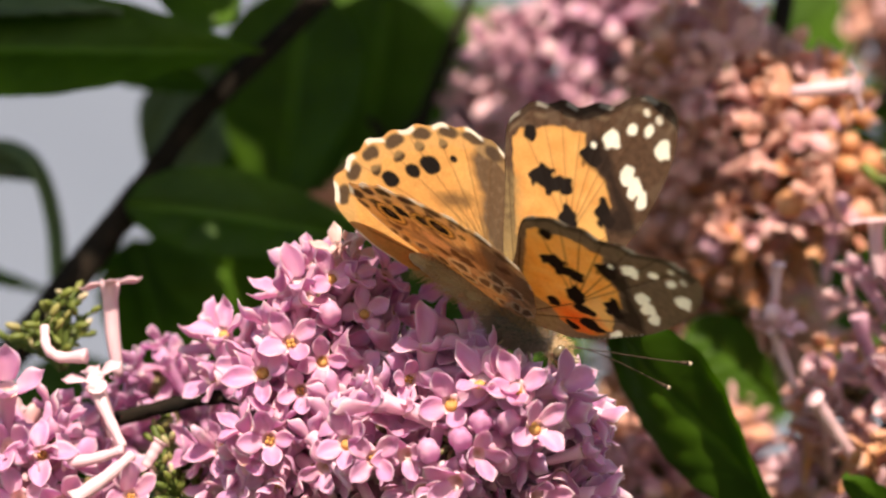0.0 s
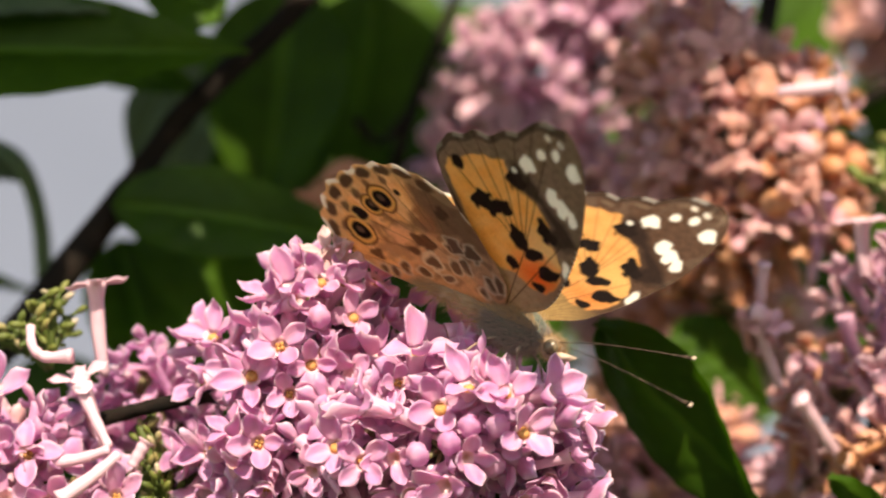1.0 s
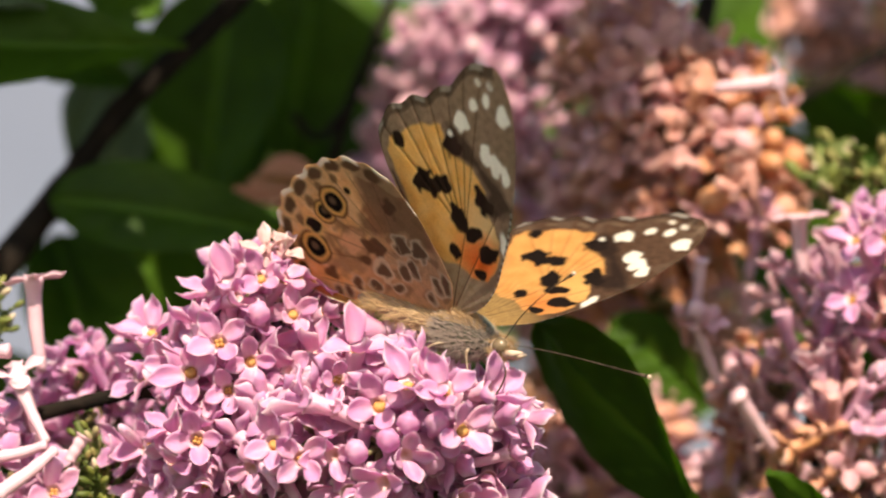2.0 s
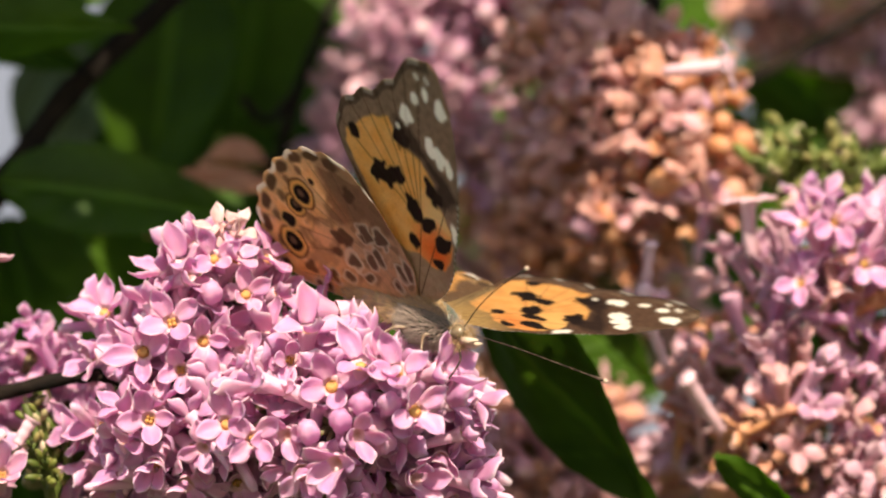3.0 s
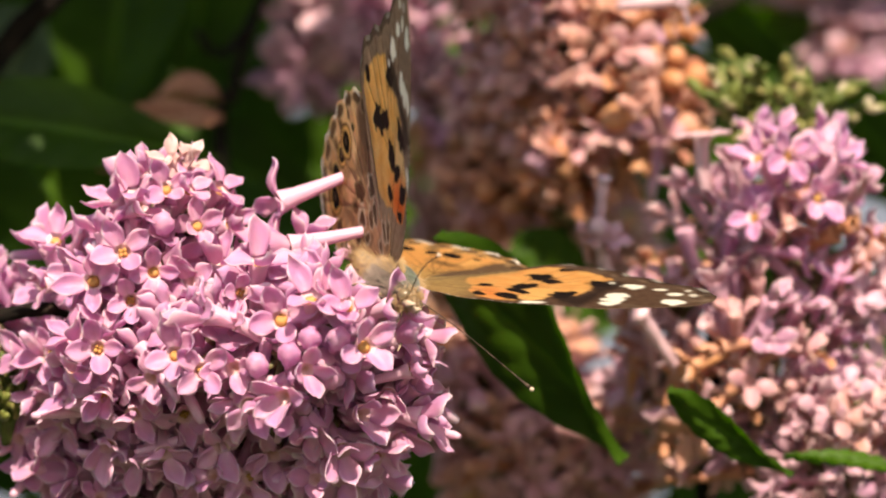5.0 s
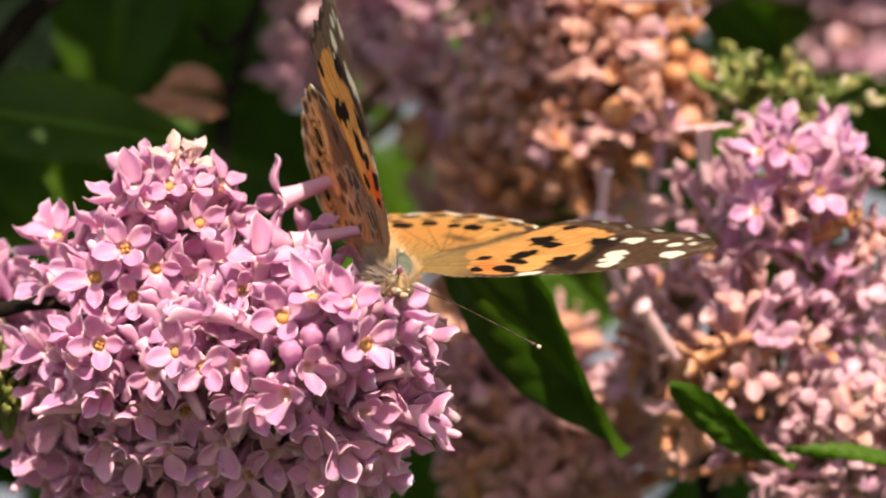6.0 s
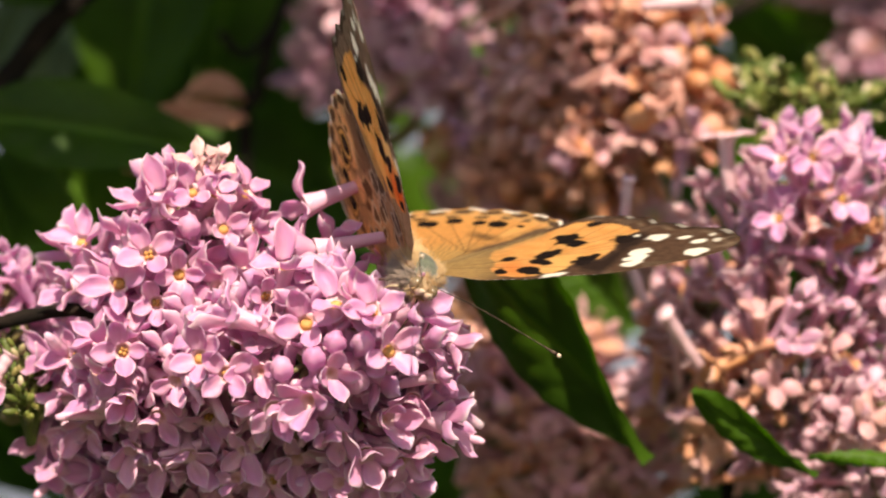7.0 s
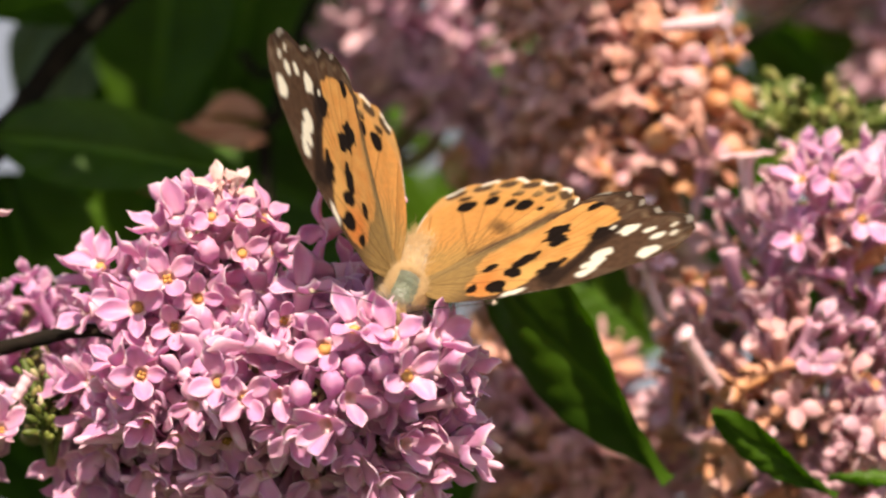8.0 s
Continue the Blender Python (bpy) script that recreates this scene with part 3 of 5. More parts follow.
# unseen leaves above the view, added to shade the left and far-right background
for k in range(158):
    b = deep.uniform(0, 106)
    x, u = deep.uniform(-114, 2 if b > 62 else -32), deep.uniform(66, 108)
    if k >= 128:
        b, x, u = deep.uniform(66, 106), deep.uniform(45, 100), deep.uniform(56, 84)
    a = deep.uniform(-0.8, 0.8)
    leaf((x, u), (x + 30 * math.cos(a) * deep.choice((-1, 1)), u + 16 * math.sin(a) - 6), deep.uniform(16, 24), b, LEAF, (deep.uniform(-0.4, 0.4), 0.9, deep.uniform(0, 0.6)), 0.2, 0.1, 0.4)

# more unseen leaves, placed to shade the brownish head in the middle
for k in range(16):
    x, u = deep.uniform(1, 37), deep.uniform(63, 70)
    a = deep.uniform(-0.4, 0.4)
    leaf((x, u), (x + 20 * math.cos(a) * deep.choice((-1, 1)), u + 8 * math.sin(a) - 3), deep.uniform(11, 16), deep.uniform(31, 48), LEAF, (deep.uniform(-0.3, 0.3), 0.9, deep.uniform(0, 0.4)), 0.2, 0.1, 0.4)
# unseen leaves put there to shade the florets low in the middle
for k in range(13):
    x, u = deep.uniform(5, 33), deep.uniform(63, 67)
    a = deep.uniform(-0.3, 0.3)
    leaf((x, u), (x + 16 * math.cos(a) * deep.choice((-1, 1)), u + 6 * math.sin(a) - 2), deep.uniform(10, 13), deep.uniform(-18, -2), LEAF, (deep.uniform(-0.3, 0.3), 0.9, deep.uniform(0, 0.4)), 0.2, 0.1, 0.4)
# a few unseen leaves that shade the left of the faded head
for k in range(5):
    x, u = deep.uniform(4, 11), deep.uniform(60, 66)
    a = deep.uniform(-0.3, 0.3)
    leaf((x, u), (x + 14 * math.cos(a) * deep.choice((-1, 1)), u + 6 * math.sin(a) - 2), deep.uniform(10, 13), deep.uniform(10, 28), LEAF, (deep.uniform(-0.3, 0.3), 0.9, deep.uniform(0, 0.4)), 0.2, 0.1, 0.4)
# dim leaves below, beside the near flower head
for k in range(26):
    x, u = deep.uniform(-66, -24), deep.uniform(-40, -8)
    if k >= 14:
        x, u = deep.uniform(-24, 22), deep.uniform(-44, -20)
    a = deep.uniform(-0.9, 0.9)
    leaf((x, u), (x + 20 * math.cos(a) * deep.choice((-1, 1)), u + 18 * math.sin(a) - 5), deep.uniform(12, 17), deep.uniform(62, 110), LEAF, (deep.uniform(-0.5, 0.5), deep.uniform(0.1, 0.6), 0.9), 0.2, 0.1, 0.4)

# flower clusters behind
faded = flower_cluster("lilac flower head with pink tubes and browned orange florets", [(13.0, 24.2, 62, 7.8), (20.8, 18.7, 60, 8.1), (24.5, 12.1, 58, 6.3), (17.5, 7.3, 62, 6.3), (10.0, 12.1, 70, 6.6), (8.2, 3.7, 72, 5.7), (14.2, 14.5, 66, 7.8), (4.6, 8.5, 84, 5.4), (13.6, 1.3, 80, 5.4)], DRY_FLORETS + PINK_TUBES + PINK_FLORETS[:5], 2.7, 11, place(17.8, 1.3, 75), tries=6000, size=(0.9, 1.25), zone=(16.0, 19.0, 0.75, -0.65, AMBER_BUDS + AMBER_BUDS[4:] + DRY_FLORETS[:8] + PINK_TUBES[:1]))
flower_cluster("shaded pink lilac flower head, half open", [(-5.1, 22.9, 84, 7.8), (-10.5, 17.5, 88, 5.7), (-0.8, 16.9, 80, 4.8), (2.8, 30.8, 82, 7.2)], PINK_FLORETS, 3.2, 12, place(-8.7, 6.7, 95), tries=3500, size=(1.1, 1.35))
beside = flower_cluster("pink lilac flower head with some browned florets", [(39.5, 1.9, 40, 7.8), (32.9, -1.7, 44, 6.0), (43.1, -7.2, 42, 7.8), (35.9, -12.6, 40, 8.4), (28.1, -10.8, 46, 6.6), (25.1, -18.0, 54, 5.7), (32.9, -21.6, 44, 7.2)], PINK_FLORETS + PINK_TUBES * 2 + DRY_FLORETS[:8] + AMBER_BUDS[4:], 3.7, 13, place(32.9, -27.6, 50), tries=7000, size=(0.9, 1.2), up=0.5, zone=(36.0, -1.5, 0.5, 0.85, LILAC_FLORETS + PINK_FLORETS[:6] + PINK_TUBES))
flower_cluster("far pink lilac flower head, out in the shade", [(40.1, 26.0, 108, 6.6), (32.9, 29.0, 110, 5.4), (46.7, 22.3, 106, 6.0), (45.5, 13.9, 104, 4.8)], PINK_FLORETS, 3.0, 14, place(41.9, 6.7, 115), tries=3000)
flower_cluster("shaded lilac flower head with faded brownish florets", [(7.0, -19.2, 62, 7.2), (13.6, -15.6, 66, 5.4), (10.6, -26.4, 60, 7.8), (19.6, -25.8, 62, 6.6), (2.8, -15.0, 70, 4.2)], DRY_FLORETS, 2.7, 15, place(11.8, -36.7, 66), tries=4000)
flower_cluster("bright pink lilac flower head", [(45.5, -21.6, 38, 5.7), (41.9, -27.6, 40, 5.4), (50.4, -27.6, 40, 5.4)], PINK_FLORETS, 2.7, 16, place(44.9, -38.5, 42), tries=2500)
flower_cluster("pale pink lilac flower head beside green buds", [(-45.7, -8.4, 26, 3.7), (-49.0, -12.0, 28, 3.6), (-42.4, -12.0, 30, 3.0)], LILAC_FLORETS, 2.6, 17, place(-46.0, -21.6, 30), tries=1800)
sunlit = flower_cluster("sunlit white-pink lilac flower head with long tubes", [(-58.7, -15.6, 12, 4.8), (-53.8, -21.0, 12, 4.5), (-62.3, -21.6, 14, 4.8), (-50.8, -18.8, 16, 2.4)], LILAC_FLORETS + PINK_FLORETS[:2] + [PINK_FLORETS[3]], 3.6, 18, place(-54.4, -31.3, 16), tries=1800, size=(0.95, 1.15))


flower_cluster("brownish shaded lilac flower head between two others", [(13.6, -6.0, 92, 6.6), (7.0, -7.2, 96, 5.4), (4.6, 0.1, 98, 4.8), (20.2, -1.7, 90, 4.8)], DRY_FLORETS, 3.2, 19, place(13.0, -19.2, 96), tries=2600, size=(1.05, 1.35))


def long_tube(n, mat):
    rnd = random.Random(n)
    sh = trumpet_shape(10.5, None, rnd.uniform(-0.1, 0.1), 8, 0.95)
    for k in range(4):
        petal_shape(1.9, 1.7, rnd.uniform(-0.6, 0.6), rnd.uniform(0.2, 1.0), 0.8, 0.8, 0.1, sh, pose(0, 0, 0, 0, rnd.uniform(-10, 30), 90 * k), False)
    return as_mesh("floret", sh, mat)


for x, up, yaw, pitch, roll, size in [(39.9, 6.2, 5, 10, 30, 0.95), (36.4, 6.0, -30, 40, 0, 0.85), (43.0, 1.6, 25, 0, 40, 0.9), (45.4, 5.6, 60, 45, 10, 1.0), (36.0, -0.4, -30, 20, 20, 0.85)]:
    floret(beside, facing(place(x, up, 32.5), yaw, pitch, roll), random.Random(int(x * 10)), size, (0, 1, 5, 2))
LONG_TUBES = [long_tube(k, CREAM) for k in range(3)]
for cluster, spots in ((beside, [(30.5, 8.5, 38, 12, 80, 0.7)]),
                       (faded, [(28.5, 22.8, 44, 80, 5, 0.75)]),
                       (sunlit, [(-51.2, 2.1, 14, 5, 85, 1.0), (-53.0, -8.0, 10, -30, 55, 0.9), (-62.0, -11.0, 12, 70, 20, 0.9), (-57.5, -16.0, 11, -20, 60, 0.9)])):
    for k, (x, up, back, yaw, pitch, size) in enumerate(spots):
        part("floret", LONG_TUBES[k % 3], cluster, facing(place(x, up, back), yaw, pitch, 40 * k) @ Matrix.Diagonal((1.3, 1.3, size, 1)))


def bent_tube(cluster, points, r0, r1, label):
    """A lone floret tube through plan points, wider at its mouth."""
    path = curve_points([place(*p) for p in points], 6)
    n = len(path)
    sh = tube_shape(path, [MM * (r0 + (r1 - r0) * i / (n - 1) + 0.05 * math.sin(i * 1.7) + (0.25 * max(0.0, i / (n - 1) - 0.85) / 0.15)) for i in range(n)], 10)
    part("floret", as_mesh("floret", sh, CREAM), cluster, None, label)


bent_tube(sunlit, [(-58.2, -2.6, 11), (-58.0, -4.8, 10), (-56.6, -5.9, 10), (-53.8, -5.8, 9)], 0.50, 0.66, "bent pale floret tube")
bent_tube(sunlit, [(-49.8, -15.6, 7), (-51.4, -12.4, 8), (-53.0, -8.9, 9)], 0.48, 0.80, "long pale floret tube")
bent_tube(sunlit, [(-49.8, -15.8, 6), (-53.0, -16.8, 7), (-56.4, -17.2, 7)], 0.50, 0.80, "long white floret tube in the sun")
bent_tube(sunlit, [(-48.8, -16.3, 5), (-51.5, -18.6, 4), (-55.2, -21.2, 3)], 0.55, 0.88, "long white floret tube in the sun")
bent_tube(sunlit, [(-47.4, -17.6, 8), (-46.6, -16.2, 8), (-45.8, -14.9, 8)], 0.60, 0.75, "short pale floret tube")
for x, up, yaw, pitch, roll, size in [(-58.6, -16.2, -10, 15, 10, 1.05), (-62.2, -15.6, -20, 20, 30, 1.1), (-62.2, -9.4, 10, 50, 0, 1.15), (-49.0, -20.8, 10, 20, 20, 0.95), (-56.5, -21.5, -10, 0, 40, 1.0), (-61.0, -21.0, 0, 10, 15, 1.1)]:
    floret(sunlit, facing(place(x, up, 6.5), yaw, pitch, roll), random.Random(int(-x * 10)), size)


bent_tube(beside, [(19.6, -1.0, 39), (19.8, 1.2, 38), (20.1, 3.8, 37)], 0.62, 0.60, "pale floret tube standing upright")
bent_tube(beside, [(28.6, -17.7, 40), (26.0, -13.8, 38), (23.8, -10.5, 36)], 0.60, 0.95, "pale slanting floret tube")
bent_tube(beside, [(21.8, -9.4, 41), (20.6, -6.2, 40), (19.5, -3.2, 39)], 0.55, 0.70, "pale slanting floret tube")
for k, (x, up, size) in enumerate([(19.6, -1.8, 1.15), (18.2, -2.6, 0.8), (21.0, -3.0, 0.8)]):
    part("floret", PINK_FLORETS[(8, 2, 6)[k]], beside, facing(place(x, up, 38), 20 * k - 20, 30, 40 * k) @ Matrix.Scale(size, 4))


def bud_spray(label, base, ends, seed, plump=1.0):
    """Short green twigs with rows of small round buds."""
    rnd = random.Random(seed)
    spray = new("bud_spray")
    spray.matrix_basis = PLAN
    tagged(spray, label, "flower buds", "green bud sprays")
    sh = Shape()
    for e in ends:
        a, b = place(*base), place(*e)
        tube_shape(curve_points([a, (a + b) / 2 + Vector((0, 0.001, 0)), b], 5), 0.0005, 6, sh)
        for k in range(11):
            p = a.lerp(b, 0.35 + 0.65 * k / 10)
            d = ((b - a).normalized() * 0.8 + Vector((rnd.gauss(0, 0.7), rnd.gauss(0, 0.5), rnd.gauss(0, 0.7)))).normalized()
            q = p + d * 0.0012
            tube_shape([p, q], 0.00025, 4, sh)
            part("bud", GREEN_BUD, spray, facing_dir(q + d * 0.0006, d, 0) @ Matrix.Scale(plump * rnd.uniform(0.6, 1.15), 4))
    part("stalk", mesh_of("stalk", sh.v, sh.f, BUD_GREEN), spray)
    return spray


bud_spray("green lilac buds on short stalks above pink florets", (38.3, 6.7, 50), [(30.4, 12.6, 48), (31.7, 14.6, 50), (33.0, 12.2, 46), (34.1, 16.3, 52), (35.4, 13.2, 47), (36.5, 15.4, 46), (38.0, 12.4, 44), (39.5, 14.8, 50), (41.0, 12.2, 46), (42.3, 13.8, 48), (44.3, 11.6, 52), (46.0, 13.2, 50), (48.2, 11.4, 52)], 5, 1.35)
bud_spray("green lilac buds on short stalks beside a pale tube", (-56.3, -7.2, 20), [(-55.4, 0.7, 20), (-57.2, 0.1, 18), (-54.1, -1.7, 22), (-59.9, -3.0, 20), (-61.7, -4.2, 22), (-58.1, -2.3, 16)], 6)
bud_spray("green lilac buds low beside the near flower head", (-43.6, -24.6, 14), [(-44.8, -15.0, 12), (-43.0, -15.6, 14), (-46.0, -18.0, 12), (-41.8, -19.2, 13), (-44.5, -19.2, 10), (-46.6, -13.2, 16)], 7)


# ---- the near flower head ----
NEAR_LOBES = [  # x, up, back, radius
    (-26.4, -1.7, 10, 6.3), (-30.4, -7.2, 8, 5.7), (-21.6, -8.7, 9, 4.8), (-37.3, -5.4, 14, 2.4), (-14.7, -8.4, 1, 5.4), (-7.5, -12.6, -4, 6.0), (-2.3, -14.4, 1, 4.8),
    (-21.9, -15.0, 0, 6.6), (-13.5, -16.8, -3, 6.0), (-32.8, -16.2, 6, 5.4), (-38.2, -17.4, 12, 3.0), (-27.3, -21.6, 11, 6.6), (-18.3, -24.0, 12, 7.2), (-7.5, -22.2, 5, 6.9),
    (-1.1, -19.8, 3, 3.9), (-36.4, -24.0, 18, 5.7), (-31.0, -28.9, 18, 6.6), (-12.3, -30.1, 16, 6.6), (-21.9, -31.3, 19, 7.2), (-18.3, -21.6, 25, 14.5)]
near = new("flower_cluster")
near.matrix_basis = PLAN
tagged(near, "fresh pink-lilac flower head of four-petalled florets under the butterfly", "flower cluster", "lilac flower clusters")


def front(x, up):
    """How far back the front of the near flower head lies there."""
    best = None
    for lx, lu, lb, r in NEAR_LOBES:
        q = r * r - (x - lx) ** 2 - (up - lu) ** 2
        if q > 0 and (best is None or lb - math.sqrt(q) < best):
            best = lb - math.sqrt(q)
    return 10.0 if best is None else best


# x, up, yaw, pitch, roll, size of the florets that stand out
NEAR_STARS = [
    (-31.0, -4.6, -4, 14, 38, 1.05), (-27.6, -6.7, 6, 4, 5, 0.9), (-34.1, -7.9, -6, -4, 12, 1), (-30.0, -9.8, 4, -4, 24, 0.85), (-33.4, -15.0, -2, 4, 6, 1),
    (-38.8, -15.7, -22, 2, 10, 0.98), (-13.9, -11.5, 2, 12, 22, 1.08), (-6.9, -9.9, 10, 18, 8, 1), (-4.9, -14.2, 18, 8, 32, 1.05), (-25.2, -15.5, -8, 12, 14, 0.98),
    (-22.3, -17.2, 4, -2, 42, 1), (-38.2, -3.4, -16, 40, 4, 0.95), (-26.4, 2.2, 12, 20, 30, 0.85), (-10.8, -9.1, -4, 48, 40, 1),
]
NEAR_SIDES = [
    (-38.2, -6.7, -58, 10, 20, 0.85), (-39.5, -8.4, -50, -8, 40, 0.9), (-30.0, 1.7, -4, 58, 0, 0.95), (-20.7, 2.3, 42, 38, 10, 0.95), (-19.4, -1.6, 52, 20, 30, 0.9),
    (-20.7, -5.4, 16, 62, 40, 1), (-16.4, -5.4, 10, 62, 4, 1.05), (-23.6, -8.0, -34, 16, 30, 0.95), (-11.6, -3.0, 10, 66, 20, 1), (-5.7, -4.8, 10, 60, 10, 0.85),
    (-2.2, -9.9, 58, 14, 20, 1.05), (-5.1, -21.4, 24, 4, 10, 1), (1.3, -21.7, 74, -6, 35, 1.15), (0.1, -16.6, 70, 16, 10, 0.8), (-1.2, -23.8, 46, -44, 20, 0.9),
    (-8.7, -9.0, 14, 40, 20, 0.85), (-21.9, -11.0, -74, 14, 20, 1.1), (-18.6, -12.0, -70, 30, 10, 0.8), (-1.4, -13.2, 66, 22, 0, 0.95),
]
NEAR_LOW = [
    (-29.4, -22.0, -4, -30, 20, 0.95), (-17.1, -20.8, 6, -24, 40, 1), (-24.0, -22.0, 8, -30, 0, 0.95), (-20.1, -25.1, -6, -34, 30, 0.95), (-10.4, -23.2, 8, -26, 10, 1),
    (-13.5, -19.8, -10, -20, 30, 0.95), (-32.2, -25.4, -10, -30, 0, 0.95), (-26.1, -26.0, 6, -36, 30, 0.95), (-37.0, -23.4, -30, -34, 20, 1), (-41.8, -24.6, -40, -30, 0, 0.95),
    (-14.7, -26.0, 0, -34, 10, 0.95), (-7.2, -25.4, 20, -30, 30, 1), (-3.3, -26.1, 40, -30, 0, 0.95), (-32.8, -19.9, -12, -24, 40, 0.9), (-27.7, -18.1, -16, -18, 10, 0.85),
    (-18.9, -16.8, -10, -10, 20, 0.9), (-11.1, -16.8, 14, -16, 0, 0.8),
]
NEAR_TOP = [
    (-29.2, 0.1, 30, 12, 40, 0.85), (-24.1, 2.2, 34, 40, 10, 0.85), (-23.0, -1.7, 10, 10, 30, 0.85), (-18.3, -8.7, 10, 6, 0, 0.85), (-31.9, 1.0, -56, 40, 0, 0.8),
]
NEAR_WILTED = [
    (-26.0, 5.4, -20, 56, 10, 0.72), (-24.0, 5.1, 30, 52, 40, 0.72), (-24.9, 3.8, 0, 30, 20, 0.7),
]
NEAR_BUDS = [
    (-26.7, -1.5, 0, 30), (-10.8, -13.4, 0, 22), (-7.8, -13.4, 12, 22), (-8.3, -17.6, 18, 22), (-16.4, -16.4, -8, 38),
    (-13.0, -15.2, 0, 40),
]
rnd = random.Random(4)
taken = []
for x, up, back, yaw, pitch, roll, size in [(-14.4, 1.0, 9, -75, -22, 0, 1.15), (-13.2, -3.6, 4, -78, -12, 0, 1.1)]:
    floret(near, facing(place(x, up, back), yaw, pitch, roll), rnd, size)
for x, up, yaw, pitch, roll, size in NEAR_STARS:
    p = place(x, up, front(x, up) - 1.4)
    taken.append(p)
    floret(near, facing(p, yaw, pitch, roll), rnd, size, rnd.choice([(0, 1, 0, 2), (1, 0, 5, 0), (0, 5, 2, 1)]))
for x, up, yaw, pitch, roll, size in NEAR_SIDES + NEAR_LOW + NEAR_TOP:
    p = place(x, up, front(x, up) - 0.9)
    taken.append(p)
    floret(near, facing(p, yaw, pitch, roll), rnd, size)
wilted = [joined_floret(k, WILTED) for k in (1, 2, 8)]
for k, (x, up, yaw, pitch, roll, size) in enumerate(NEAR_WILTED):
    p = place(x, up, 6.0)
    taken.append(p)
    part("floret", wilted[k], near, facing(p, yaw, pitch, roll) @ Matrix.Scale(size * 1.2, 4), "wilting pale floret with an orange throat")
for x, up, yaw, pitch in NEAR_BUDS:
    p = place(x, up, front(x, up) - 0.8)
    taken.append(p)
    part("closed_bud", CLOSED_BUD, near, facing(p, yaw, pitch, 30), "closed round pink bud")
for p, d in lobe_points(NEAR_LOBES, 3.5, rnd, 12000, 0.84, taken):
    # nothing stands before the florets named above
    if any(math.hypot(p.x - q.x, p.y - q.y) < 3.4 * MM and p.z > q.z - 1.5 * MM for q in taken):
        continue
    d = (d * 0.8 + Vector((rnd.gauss(0, 0.45), 0.30 + rnd.gauss(0, 0.45), 0.15 + rnd.gauss(0, 0.4)))).normalized()
    floret(near, facing_dir(p, d, rnd.uniform(0, 90)), rnd, rnd.uniform(0.78, 1.0))
inner = [joined_floret(k, PETAL) for k in (0, 1, 6, 7)]
for p, d in lobe_points([(x, up, b, 0.74 * r) for x, up, b, r in NEAR_LOBES], 3.0, rnd, 2500, 0.8):
    d = (d + Vector((rnd.gauss(0, 0.5), 0.2 + rnd.gauss(0, 0.5), rnd.gauss(0, 0.5)))).normalized()
    part("floret", rnd.choice(inner), near, facing_dir(p, d, rnd.uniform(0, 90)) @ Matrix.Scale(rnd.uniform(0.9, 1.15), 4))
stalks(NEAR_LOBES, near, place(-21.9, -38.0, 36))


# ---- the butterfly ----
FORE = [(1.0, 0.0), (4.5, 2.2), (6.8, 5.0), (8.6, 9.3), (9.8, 13.0), (10.8, 17.0), (11.3, 21.0), (11.4, 25.0), (10.9, 28.0), (9.9, 30.0),
        (8.2, 30.8), (6.5, 30.4), (5.0, 29.5), (3.8, 28.5), (2.6, 27.2), (1.0, 26.2), (-0.4, 25.3), (-2.0, 24.7), (-3.7, 23.9), (-5.3, 22.9),
        (-6.5, 21.9), (-7.4, 20.4), (-7.6, 18.5), (-7.0, 16.2), (-5.9, 13.5), (-4.8, 10.5), (-3.6, 7.0), (-2.4, 3.5), (-1.5, 0.0)]
HIND = [(0.5, 0.0), (2.4, 4.0), (1.9, 8.0), (0.3, 13.0), (-1.3, 16.0), (-3.8, 18.1), (-6.5, 18.9), (-9.0, 18.9), (-11.7, 18.1), (-14.2, 16.8),
        (-16.7, 14.9), (-18.8, 13.1), (-20.0, 11.2), (-20.9, 9.2), (-21.6, 7.0), (-21.4, 5.0), (-20.2, 3.4), (-18.0, 1.8), (-14.0, 0.4), (-9.0, -0.6), (-4.0, -0.7)]
BLACK, ORANGE = (0.012, 0.007, 0.005), (0.68, 0.335, 0.105)
YELLOW = (0.74, 0.44, 0.16)


def wobble(a, b, f=1.0):
    """Soft irregularity of the pattern's edges."""
    return 0.5 * (np.sin(a * 3.1 * f + 1.3 * np.sin(b * 2.3 * f)) + np.sin(b * 3.7 * f + 1.1 * np.sin(a * 2.9 * f)))


def blob(a, b, ca, cb, ra, rb, turn=0.0, soft=0.12, rough=0.16):
    c, s_ = math.cos(radians(turn)), math.sin(radians(turn))
    x, y = (a - ca) * c + (b - cb) * s_, -(a - ca) * s_ + (b - cb) * c
    d = np.sqrt((x / ra) ** 2 + (y / rb) ** 2) - 1 + rough * wobble(a, b)
    return np.clip(0.5 - d * min(ra, rb) / soft / 2, 0, 1)


def inside(a, b, poly, soft=0.15):
    """Soft mask of a polygon."""
    dist = np.full(a.shape, 1e9)
    odd = np.zeros(a.shape, bool)
    for (x0, y0), (x1, y1) in zip(poly, poly[1:] + poly[:1]):
        t = np.clip(((a - x0) * (x1 - x0) + (b - y0) * (y1 - y0)) / ((x1 - x0) ** 2 + (y1 - y0) ** 2), 0, 1)
        dist = np.minimum(dist, np.hypot(a - x0 - t * (x1 - x0), b - y0 - t * (y1 - y0)))
        odd ^= ((y0 > b) != (y1 > b)) & (a < (x1 - x0) * (b - y0) / (y1 - y0 + 1e-12) + x0)
    return np.clip(0.5 + (np.where(odd, dist, -dist) + 0.12 * wobble(a, b)) / soft / 2, 0, 1)


